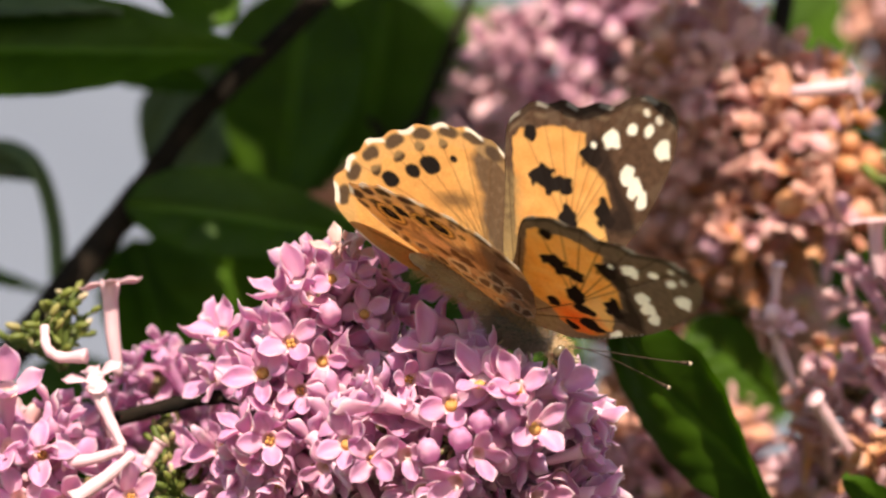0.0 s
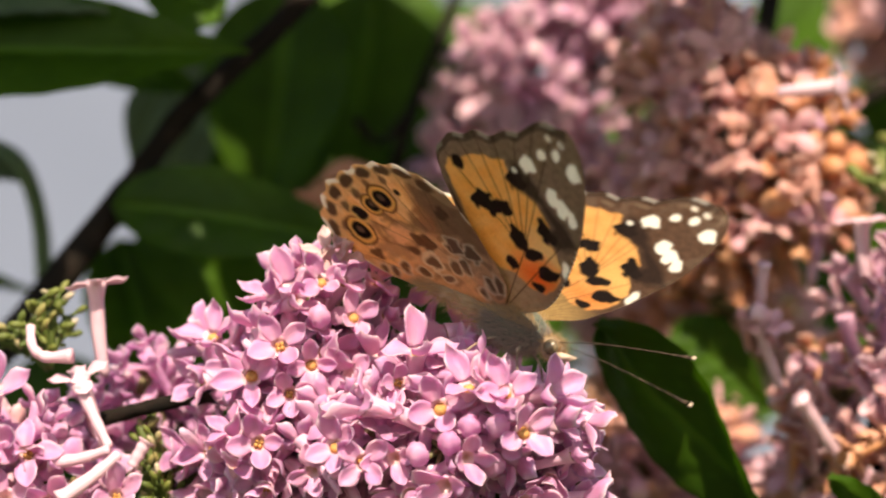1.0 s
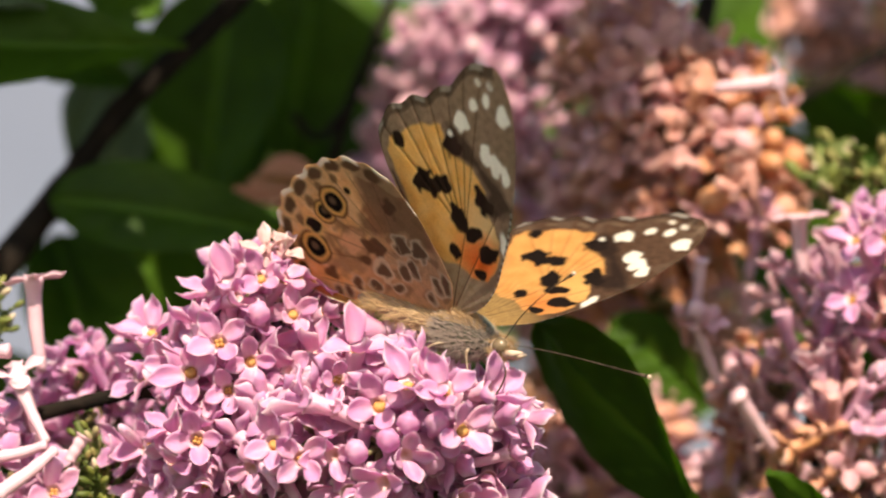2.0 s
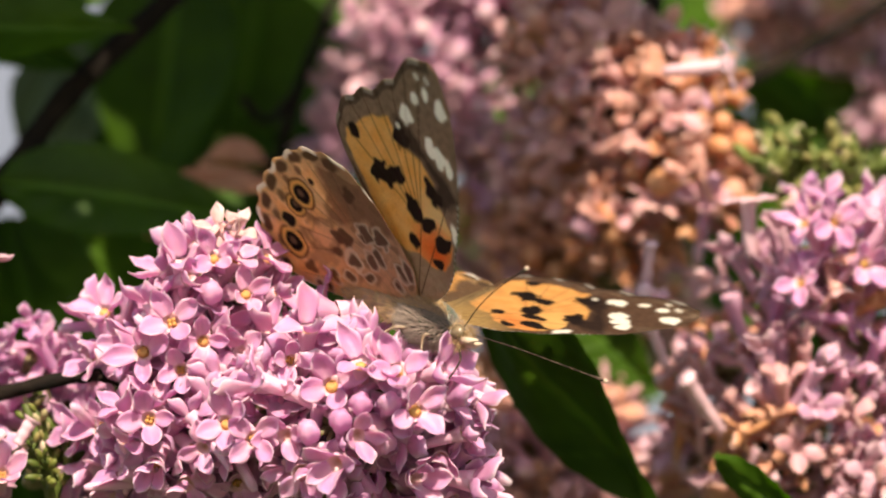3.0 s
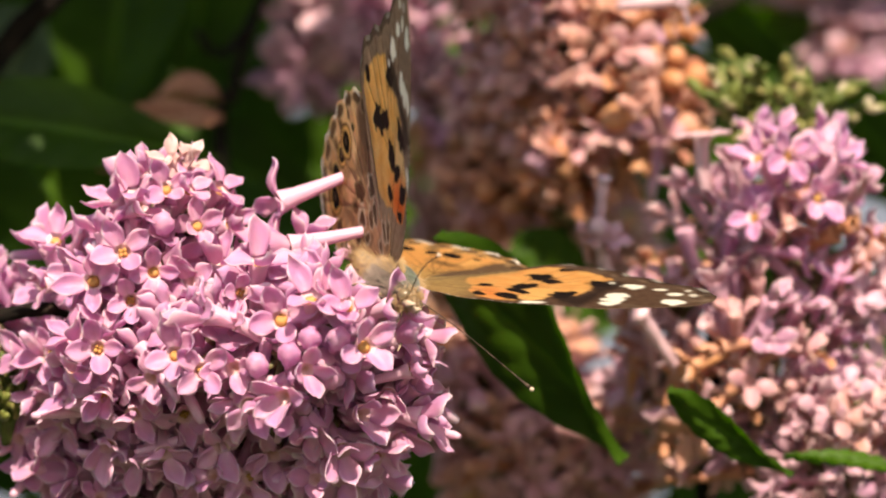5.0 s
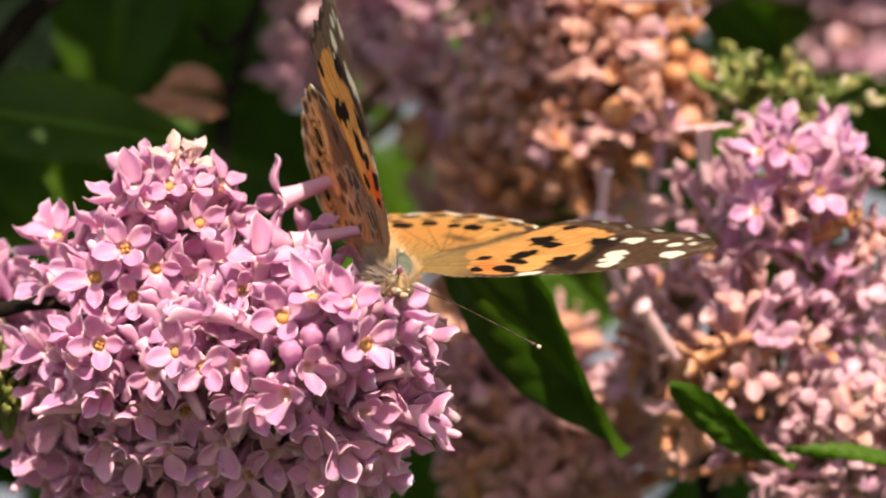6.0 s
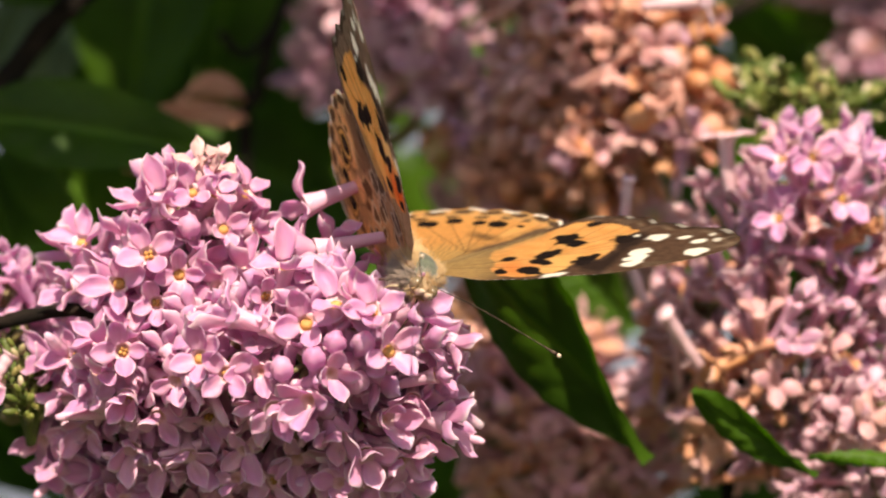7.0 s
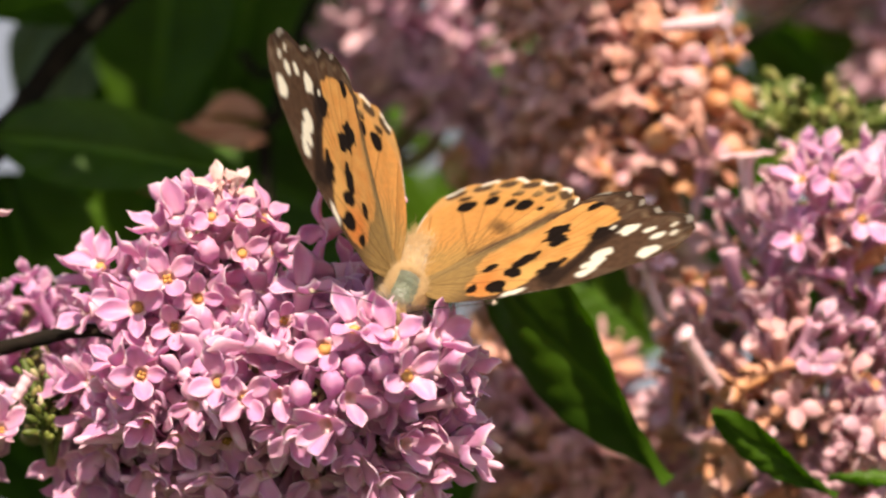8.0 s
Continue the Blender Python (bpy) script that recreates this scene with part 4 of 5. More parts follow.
def line(a, b, p, q, w):
    t = np.clip(((a - p[0]) * (q[0] - p[0]) + (b - p[1]) * (q[1] - p[1])) / ((q[0] - p[0]) ** 2 + (q[1] - p[1]) ** 2), 0, 1)
    return np.clip(1.4 - np.hypot(a - p[0] - t * (q[0] - p[0]), b - p[1] - t * (q[1] - p[1])) / w, 0, 1)


def lay(c, colour, mask, k=1.0):
    m = (mask * k)[:, None]
    return c * (1 - m) + np.array(colour)[None, :] * m


FORE_ORANGE = [(-6.6, 17.6), (-6.2, 19.0), (-4.5, 20.0), (-2.0, 21.7), (0.9, 22.2), (1.4, 20.4), (2.6, 19.6), (4.9, 18.3), (6.6, 16.2), (5.8, 14.2), (7.4, 12.6),
               (8.0, 10.8), (7.6, 8.0), (5.8, 5.8), (3.7, 5.6), (2.0, 6.6), (0.0, 6.4), (-2.4, 7.6), (-3.4, 10.2), (-4.6, 13.0), (-5.8, 15.6)]
FORE_VEINS = [((3.2, 10.5), q) for q in [(-7.3, 20.5), (-5.3, 22.9), (-3.0, 24.2), (-0.6, 25.2), (2.0, 26.8), (4.6, 29.2), (7.2, 30.6)]] + [((0.5, 1.0), (3.2, 10.5)), ((0.0, 1.0), (-6.2, 15.0)), ((1.0, 1.5), (8.0, 14.0))]
HIND_VEINS = [((-3.5, 6.0), q) for q in [(-21.5, 6.0), (-20.5, 10.2), (-18.0, 13.9), (-15.2, 16.1), (-12.0, 18.0), (-8.8, 18.9), (-5.0, 18.6)]] + [((0, 1), (-3.5, 6.0)), ((0, 0.5), (-17.0, 2.5))]


def speckle(a, b):
    """Fine mottling of the scales, run out along the wing."""
    return 0.5 * np.sin(a * 17 + 2.0 * np.sin(b * 5)) * np.sin(b * 9 + 1.7 * np.sin(a * 7)) + 0.5 * wobble(a, b, 1.3)


def base_hair(c, a, b, reach):
    """Fine dusky hairs that run out from the wing's root."""
    streak = np.clip(np.sin(np.arctan2(a, b + 0.5) * 75 + 2.5 * wobble(a, b, 0.6)) + 0.4 * speckle(a, b), 0, 1)
    return lay(c, (0.20, 0.125, 0.06), streak * np.clip((reach - np.hypot(a, b)) / 5, 0, 1), 0.5)


def fore_pattern(a, b, rim, upper):
    r = np.hypot(a, b)
    c = np.tile(np.array((0.105, 0.056, 0.034) if upper else (0.42, 0.28, 0.19)), (len(a), 1)) * (1 + 0.30 * speckle(a, b))[:, None]
    c = lay(c, (0.46, 0.29, 0.11) if upper else (0.52, 0.40, 0.28), np.clip((9.5 - r) / 4, 0, 1), 0.95)
    c = lay(c, (0.24, 0.15, 0.07), np.clip((9.5 - r) / 4, 0, 1) * np.clip(speckle(a, b), 0, 1), 0.6)
    # greyer streaks between the veins of the dark tip
    c = lay(c, (0.20, 0.135, 0.095) if upper else (0.34, 0.24, 0.16), np.clip(np.sin(np.arctan2(a - 3.2, b - 10.5) * 22 + 0.8 * wobble(a, b)), 0, 1) * np.clip((rim - 0.80) / 0.1, 0, 1) * (b > 13), 0.35)
    o = inside(a, b, FORE_ORANGE)
    orange = ORANGE if upper else (0.96, 0.57, 0.17)
    c = lay(c, orange, o)
    c = lay(c, (0.56, 0.235, 0.055), o * np.clip(-speckle(a, b), 0, 1), 0.35)
    c = lay(c, YELLOW if upper else (0.96, 0.68, 0.30), o * np.clip(0.5 + 0.5 * wobble(a, b, 0.6), 0, 1), 0.6)
    c = lay(c, YELLOW if upper else (0.88, 0.70, 0.40), o * np.clip(1 - np.hypot(a - 6.4, b - 12.4) / 3.4, 0, 1) ** 0.6, 0.95)
    c = lay(c, (0.72, 0.20, 0.04) if upper else (0.92, 0.19, 0.035), o * np.clip(1 - np.hypot(a - 5.0, b - 7.6) / (3.0 if upper else 4.2), 0, 1) ** 0.7, 0.6 if upper else 1.0)
    if upper:
        c = base_hair(c, a, b, 11.0)
    if upper:  # olive hair along the inner edge
        c = lay(c, (0.33, 0.225, 0.105), line(a, b, (-1.0, 0.0), (-5.2, 12.5), 1.5) * np.clip(0.75 + 0.5 * speckle(a, b), 0, 1), 0.8)
    for q in FORE_VEINS:
        c = lay(c, (0.09, 0.04, 0.02), line(a, b, *q, 0.09), 0.4 if upper else 0.7)
    for q in [(-1.9, 15.2, 1.45, 1.2, 20), (-0.3, 15.0, 1.3, 0.75, 60), (0.9, 15.5, 0.75, 0.9, 0), (2.6, 11.9, 0.95, 1.7, 15), (4.4, 10.7, 1.2, 0.8, 20), (6.3, 8.9, 1.35, 0.85, 30),
              (6.2, 14.9, 0.95, 1.6, 35), (1.6, 8.1, 0.75, 0.85, 0), (-5.0, 19.1, 0.8, 0.75, 0), (2.4, 20.3, 1.1, 1.3, 0), (4.9, 6.3, 0.8, 0.6, 0)]:
        c = lay(c, (0.014, 0.008, 0.006) if upper else (0.035, 0.018, 0.012), blob(a, b, q[0], q[1], q[2] * 1.08, q[3] * 1.08, q[4], 0.10, 0.26))
    band = inside(a, b, [(1.6, 22.5), (2.4, 19.4), (5.2, 18.6), (7.0, 16.3), (6.4, 14.5), (7.6, 13.4), (10.6, 15.0), (9.0, 17.0), (6.0, 19.4), (4.4, 21.6), (2.6, 22.6)], 0.5)
    c = lay(c, (0.022, 0.012, 0.009) if upper else (0.07, 0.038, 0.026), band, 0.85)
    for q in [(3.9, 23.4, 1.05, 1.2), (5.7, 25.7, 0.6, 0.7), (7.5, 26.6, 0.5, 0.85), (6.5, 28.4, 0.40, 0.45), (7.0, 20.5, 0.8, 1.25), (8.4, 19.7, 0.8, 1.35),
              (9.6, 18.8, 0.65, 1.05), (9.9, 25.5, 0.95, 1.2), (8.2, 28.3, 0.42, 0.5), (2.2, 21.6, 0.35, 0.35), (8.6, 11.0, 0.45, 1.5)]:
        c = lay(c, (0.86, 0.80, 0.70) if upper else (0.97, 0.92, 0.82), blob(a, b, *q, 0, 0.10, 0.2))
    tip = np.clip(1 - np.hypot(a - 8.6, b - 29.4) / 2.6, 0, 1)
    c = lay(c, (0.36, 0.26, 0.18), tip * np.clip(np.sin(a * 4.0 + 0.6 * wobble(a, b)) + 0.2, 0, 1), 0.6 if upper else 0.85)
    # dark lobes along the outer edge with pale dashes and a white fringe between them
    lobe = np.sin(np.arctan2(a - 1, b) * 44)
    edge = (b > 14) * (a < 8.8)
    c = lay(c, (0.40, 0.29, 0.19), np.clip((rim - 0.915) / 0.015, 0, 1) * np.clip((0.95 - rim) / 0.015, 0, 1) * edge * np.clip(0.3 + lobe, 0, 1), 0.3)
    c = lay(c, (0.035, 0.020, 0.014), np.clip((rim - 0.95) / 0.01, 0, 1) * edge, 0.6)
    c = lay(c, (0.86, 0.79, 0.70), np.clip((rim - 0.972) / 0.008, 0, 1) * np.clip(lobe * 2 - 0.1, 0, 1) * edge, 0.35)
    if not upper:  # chequered leading edge
        front_edge = np.clip((rim - 0.955) / 0.01, 0, 1) * (a > 3) * (b < 15)
        c = lay(c, (0.05, 0.03, 0.02), front_edge, 0.8)
        c = lay(c, (0.85, 0.78, 0.68), front_edge * (np.sin(r * 7.5) > 0.1), 0.9)
    return np.clip(c, 0, 1)


EYESPOTS = [(-16.3, 6.6, 1.25), (-15.5, 9.5, 1.0), (-13.2, 11.5, 0.9), (-11.4, 13.0, 1.2), (-8.9, 14.7, 0.45)]
SECOND_ROW = [(-18.4, 6.6, 0.55, 0.85), (-17.3, 10.0, 0.55, 0.8), (-15.1, 12.6, 0.6, 0.75), (-13.0, 14.7, 0.6, 0.7), (-10.4, 16.0, 0.55, 0.6)]
EDGE_LOBES = [(-20.3, 5.6, 0), (-19.7, 8.7, -12), (-18.2, 11.7, -30), (-15.9, 14.2, -40), (-13.0, 16.3, -58), (-10.0, 17.7, -75), (-7.1, 18.1, -90), (-4.5, 17.2, -115)]


def hind_edge(c, a, b, rim, dark, pale):
    """Scalloped edge: dark lobes in cream, with a pale fringe."""
    near_rim = np.clip((rim - 0.865) / 0.02, 0, 1) * (np.hypot(a, b) > 15)
    c = lay(c, pale, near_rim, 0.4)
    for x, y, turn in EDGE_LOBES:
        c = lay(c, dark, blob(a, b, x, y, 0.72, 1.25, turn, 0.14, 0.15), 0.95)
    fringe = np.clip(np.sin(np.arctan2(a, b) * 33 + 1.0) * 2 + 0.5, 0, 1)
    return lay(c, (0.84, 0.76, 0.66), np.clip((rim - 0.968) / 0.008, 0, 1) * fringe * (np.hypot(a, b) > 13), 1.0)


def hind_upper(a, b, rim):
    c = np.tile(np.array(ORANGE), (len(a), 1)) * (1 + 0.12 * speckle(a, b))[:, None]
    c = lay(c, YELLOW, np.clip((np.hypot(a, b) - 17) / 3, 0, 1), 0.3)
    c = lay(c, (0.56, 0.34, 0.12), np.clip((10.5 - np.hypot(a, b)) / 4, 0, 1), 0.9)
    c = lay(c, (0.30, 0.18, 0.07), np.clip((9.0 - np.hypot(a, b)) / 4, 0, 1) * np.clip(speckle(a, b), 0, 1), 0.5)
    c = base_hair(c, a, b, 14.0)
    shade = inside(a, b, [(-6.4, 19.5), (-6.9, 15.5), (-6.0, 13.6), (-4.9, 11.8), (-4.6, 9.0), (-2.6, 5.0), (4.0, 5.0), (4.0, 19.5)], 0.5)
    c = lay(c, (0.11, 0.066, 0.042), shade, 0.92)
    c = lay(c, (0.30, 0.21, 0.14), shade * np.clip(speckle(a, b), 0, 1), 0.4)
    c = lay(c, YELLOW, blob(a, b, -7.6, 13.4, 1.1, 2.0, 30, 0.4), 0.5)
    c = lay(c, (0.07, 0.04, 0.024), blob(a, b, -7.9, 9.9, 2.2, 0.9, 18, 0.5), 0.7)
    for q in HIND_VEINS:
        c = lay(c, (0.16, 0.075, 0.03), line(a, b, *q, 0.10), 0.5)
    for x, y, r in EYESPOTS:
        c = lay(c, BLACK, blob(a, b, x, y, r, r * 0.95, 0, 0.1, 0.08))
    for x, y, ra, rb in SECOND_ROW:
        c = lay(c, (0.03, 0.016, 0.010), blob(a, b, x, y, ra, rb, math.degrees(math.atan2(-y, -x)) * 0.5 - 10, 0.12, 0.2), 0.95)
    c = hind_edge(c, a, b, rim, (0.085, 0.05, 0.032), (0.62, 0.38, 0.17))
    return np.clip(c, 0, 1)


def hind_under(a, b, rim):
    r = np.hypot(a, b)
    out = np.clip((r - 10.0) / 2.0, 0, 1) * np.clip((-a - 6.5) / 1.5, 0, 1)
    c = np.tile(np.array((0.68, 0.42, 0.25)), (len(a), 1)) * (1 + 0.16 * speckle(a, b))[:, None]
    c = lay(c, (0.34, 0.20, 0.12), np.clip(wobble(a, b, 0.75) * 2 - 0.3, 0, 1) * (1 - out), 0.75)
    c = lay(c, (0.90, 0.59, 0.29), out, 0.97)
    c = lay(c, (0.52, 0.29, 0.14), out * np.clip(1.3 * speckle(a, b) - 0.1, 0, 1), 0.55)
    c = lay(c, (0.93, 0.73, 0.48), out * np.clip(-1.6 * wobble(a, b, 0.7) - 0.3, 0, 1), 0.5)
    # brown cloud along the front, two pale patches and the mottled middle
    c = lay(c, (0.30, 0.165, 0.09), inside(a, b, [(-3.0, 18.8), (-7.2, 17.2), (-6.6, 14.0), (-8.4, 11.8), (-8.2, 10.0), (-6.0, 9.4), (-2.0, 10.4), (1.6, 8.0), (1.6, 19.0)], 0.45), 0.85)
    c = lay(c, (0.46, 0.29, 0.17), blob(a, b, -12.2, 5.0, 2.6, 1.5, 10, 0.5, 0.35), 0.8)
    c = lay(c, (0.42, 0.25, 0.14), blob(a, b, -10.3, 8.0, 2.7, 2.2, 25, 0.4, 0.3), 0.85)
    c = lay(c, (0.90, 0.57, 0.34), blob(a, b, -10.4, 8.0, 1.9, 1.45, 25, 0.3, 0.2), 0.95)
    c = lay(c, (0.93, 0.68, 0.40), blob(a, b, -9.0, 13.7, 1.3, 2.1, 35, 0.4, 0.2), 0.95)
    c = lay(c, (0.34, 0.19, 0.10), blob(a, b, -11.8, 10.6, 0.6, 1.7, 40, 0.3, 0.3), 0.75)
    c = lay(c, (0.34, 0.19, 0.10), blob(a, b, -13.6, 7.6, 0.55, 1.6, 20, 0.3, 0.3), 0.7)
    for q in [(-7.4, 7.9, 1.6, 1.25, 0), (-7.1, 4.9, 0.9, 0.95, 3), (-3.9, 5.1, 0.75, 1.2, 1), (-2.6, 5.6, 0.6, 1.1, 1), (-5.6, 2.8, 0.7, 0.6, 1), (-14.9, 1.0, 0.5, 0.95, 1), (-13.4, 1.3, 0.45, 0.95, 1),
              (-11.6, 2.5, 0.6, 0.95, 1), (-15.2, 3.5, 1.2, 0.8, 0), (-9.4, 5.8, 0.9, 0.6, 0), (0.4, 3.9, 0.6, 1.1, 2), (1.5, 4.3, 0.5, 1.2, 2), (2.8, 1.8, 0.35, 0.9, 1), (-1.0, 8.2, 1.0, 1.2, 1),
              (-3.3, 8.5, 1.0, 1.3, 1), (-1.2, 2.2, 0.5, 0.7, 1), (-9.0, 2.6, 0.8, 0.7, 1), (-3.4, 13.3, 0.8, 1.2, 0)]:
        if q[4]:
            c = lay(c, (0.84, 0.70, 0.52), blob(a, b, q[0], q[1], q[2] + 0.16 + 0.13 * q[4], q[3] + 0.16 + 0.13 * q[4], 0, 0.14, 0.22), 0.85)
        c = lay(c, (0.15, 0.075, 0.042), blob(a, b, *q[:4], 0, 0.16, 0.30), 0.92)
    for q in HIND_VEINS:
        c = lay(c, (0.66, 0.50, 0.36), line(a, b, *q, 0.10) * (r < 9.5), 0.45)
        c = lay(c, (0.20, 0.11, 0.06), line(a, b, *q, 0.09) * np.clip((r - 10.5) / 2, 0, 1), 0.6)
    c = hind_edge(c, a, b, rim, (0.17, 0.09, 0.045), (0.76, 0.55, 0.33))
    for (x, y, ra, rb) in SECOND_ROW:
        c = lay(c, (0.22, 0.12, 0.06), blob(a, b, x, y, ra, rb, 0, 0.15, 0.2), 0.8)
    for x, y, q in EYESPOTS:
        if q < 0.9 or abs(y - 9.5) < 0.1:
            c = lay(c, (0.84, 0.58, 0.24), blob(a, b, x, y, q * 1.35, q * 1.35, 0, 0.2))
            c = lay(c, (0.03, 0.017, 0.012), blob(a, b, x, y, q, q * 0.95))
            continue
        c = lay(c, (0.18, 0.09, 0.04), blob(a, b, x, y, q * 1.75, q * 1.75, 0, 0.12, 0.05))
        c = lay(c, (0.86, 0.56, 0.19), blob(a, b, x, y, q * 1.47, q * 1.47, 0, 0.12, 0.05))
        c = lay(c, BLACK, blob(a, b, x, y, q * 1.05, q * 1.05, 0, 0.12, 0.05))
        c = lay(c, (0.30, 0.18, 0.10), blob(a, b, x - 0.1, y + 0.1, q * 0.4, q * 0.4, 0, 0.2, 0.1), 0.8)
    c = lay(c, (0.05, 0.03, 0.02), blob(a, b, -19.3, 3.5, 0.9, 0.8), 0.9)
    return np.clip(c, 0, 1)


def wing_mesh(name, outline, upper, under, veins, mirror, camber, turn=0.0, reach=1.0):
    """A thin two-sided wing, grown in rings from its root to a scalloped rim."""
    pts = curve_points([Vector((*p, 0)) for p in outline], 12)
    n, rings = len(pts), 118
    ax, by = np.array([p.x for p in pts]), np.array([p.y for p in pts])
    ang = np.arctan2(ax, by)
    scallop = 1 + 0.010 * np.sin(ang * 44) * (np.hypot(ax, by) > 15) * (ax < 8.5)
    t = (np.arange(rings + 1) / rings) ** 0.85
    a = (t[:, None] * (ax * scallop)[None, :]).ravel()
    b = (t[:, None] * (by * scallop)[None, :]).ravel()
    rim = np.repeat(t, n)
    vein = np.zeros(len(a))
    for q in veins:
        vein = np.maximum(vein, line(a, b, *q, 0.25))
    z = camber * (b / 30.0) ** 2 * 6 - 0.02 * np.maximum(a, 0) ** 2 * 0.3 + 0.05 * vein + 0.05 * np.sin(np.arctan2(a, b) * 30) * rim
    th = 0.05 * (1 - 0.7 * rim) + 0.012
    sgn = -1.0 if mirror else 1.0
    cols = np.concatenate([upper(a, b, rim), under(a, b, rim)])
    ct, st = math.cos(radians(turn)), math.sin(radians(turn))
    a, b = a * ct - b * st, (a * st + b * ct) * reach
    top = np.stack([a, sgn * b, z + th], 1)
    low = np.stack([a, sgn * b, z - th], 1)
    verts = np.concatenate([top, low]) * MM
    cols = np.concatenate([cols, np.ones((len(cols), 1))], 1)
    faces = []
    m = len(a)
    for i in range(rings):
        for k in range(n - 1):
            q = (i * n + k, (i + 1) * n + k, (i + 1) * n + k + 1, i * n + k + 1)
            up_side = q if mirror else q[::-1]
            faces.append(up_side)
            faces.append(tuple(m + j for j in up_side[::-1]))
    for k in range(n - 1):
        q = (rings * n + k, rings * n + k + 1, m + rings * n + k + 1, m + rings * n + k)
        faces.append(q if mirror else q[::-1])
    return mesh_of(name, verts, faces, WING, True, [("scales", "FLOAT_COLOR", cols)])


def fur_shape(spots, length, thick, rnd, flow, spread=0.35):
    """Fine tapering hairs standing on the given spots."""
    sh = Shape()
    for p, d in spots:
        d = (d + flow + Vector((rnd.gauss(0, spread), rnd.gauss(0, spread), rnd.gauss(0, spread)))).normalized()
        side = d.orthogonal().normalized() * thick
        up = d.cross(side)
        ln = length * rnd.uniform(0.5, 1.2)
        bend = Vector((rnd.gauss(0, 0.15), rnd.gauss(0, 0.15), rnd.gauss(0, 0.15))) * ln
        base = [p + side, p - side * 0.5 + up * 0.8, p - side * 0.5 - up * 0.8]
        sh.add(base + [p + d * ln + bend], [(0, 1, 3), (1, 2, 3), (2, 0, 3)], [1, 1, 1, 0])
    return sh


def on_ball(rx, ry, rz, n, rnd, keep):
    out = []
    while len(out) < n:
        d = Vector((rnd.gauss(0, 1), rnd.gauss(0, 1), rnd.gauss(0, 1))).normalized()
        if keep(d):
            out.append((Vector((d.x * rx, d.y * ry, d.z * rz)), Vector((d.x / rx, d.y / ry, d.z / rz)).normalized()))
    return out


butterfly = new("butterfly")
tagged(butterfly, "orange, black and white butterfly standing on lilac florets", "butterfly")
rnd = random.Random(9)
sh = ball_shape(3.9 * MM, 2.4 * MM, 2.5 * MM, 24, 16, None, pose(1.6 * MM, 0, 0.1 * MM, 0, 0, 0))
thorax = part("thorax", as_mesh("thorax", sh, THORAX), butterfly, None, "olive-grey scaled thorax")
spots = [(p + Vector((1.6 * MM, 0, 0)), d) for p, d in on_ball(3.9 * MM, 2.4 * MM, 2.5 * MM, 2600, rnd, lambda d: d.z > 0.2 and (abs(d.y) > 0.5 or d.x < -0.45))]
sh = fur_shape(spots, 1.2 * MM, 0.035 * MM, rnd, Vector((-0.8, 0, 0.1)))
part("fur", mesh_of("fur", sh.v, sh.f, FUR, False, [("root", "FLOAT", sh.a)]), thorax, None, "golden brown hair")
# beige hair of the lower half, its shade put into the colour
sh = fur_shape([(p + Vector((1.6 * MM, 0, 0)), d) for p, d in on_ball(3.9 * MM, 2.4 * MM, 2.5 * MM, 3200, rnd, lambda d: d.z < 0.4)], 1.1 * MM, 0.045 * MM, rnd, Vector((-1.0, 0, 0.0)))
part("fur", mesh_of("fur", sh.v, sh.f, SHADED_FUR, False, [("root", "FLOAT", sh.a)]), thorax, None, "beige hair below, darkened as if in shade")
path = curve_points([(-1.2 * MM, 0, 0.2 * MM), (-5 * MM, 0, 0.6 * MM), (-9 * MM, 0, 0.9 * MM), (-12.5 * MM, 0, 0.7 * MM)], 8)
sh = tube_shape(path, [MM * (1.5 * math.sin(math.pi * (0.30 + 0.68 * i / 24)) ** 0.8 + 0.06 * math.sin(i * 2.1) + 0.1) for i in range(25)], 16)
abdomen = part("abdomen", as_mesh("abdomen", sh, BELLY), butterfly, None, "tan ringed abdomen")
spots = []
for i in range(1500):
    p = path[rnd.randrange(1, 20)]
    w = rnd.uniform(0, 2 * math.pi)
    d = Vector((0, math.cos(w), math.sin(w)))
    spots.append((p + d * 1.15 * MM, d))
sh = fur_shape(spots, 1.8 * MM, 0.04 * MM, rnd, Vector((-0.9, 0, 0.1)))
part("fur", mesh_of("fur", sh.v, sh.f, FUR, False, [("root", "FLOAT", sh.a)]), abdomen)
head = part("head", as_mesh("head", ball_shape(1.25 * MM, 1.35 * MM, 1.2 * MM, 16, 12), BELLY), butterfly, pose(6.6 * MM, 0, -0.4 * MM), "tan furry head")
for y in (1, -1):
    part("eye", as_mesh("eye", ball_shape(0.85 * MM, 0.62 * MM, 0.85 * MM, 14, 10), EYES), head, pose(0.25 * MM, y * 1.0 * MM, 0.1 * MM), "large brown compound eye")
    sh = tube_shape([(0.8 * MM, y * 0.45 * MM, -0.5 * MM), (1.9 * MM, y * 0.5 * MM, -0.3 * MM), (2.9 * MM, y * 0.4 * MM, 0.1 * MM)], [0.42 * MM, 0.40 * MM, 0.08 * MM], 8)
    part("palp", as_mesh("palp", sh, PALE_HORN), head)
sh = fur_shape(on_ball(1.25 * MM, 1.35 * MM, 1.2 * MM, 350, rnd, lambda d: abs(d.y) < 0.75 or d.z < -0.5), 0.9 * MM, 0.04 * MM, rnd, Vector((0.2, 0, 0.1)))
part("fur", mesh_of("fur", sh.v, sh.f, FUR, False, [("root", "FLOAT", sh.a)]), head)
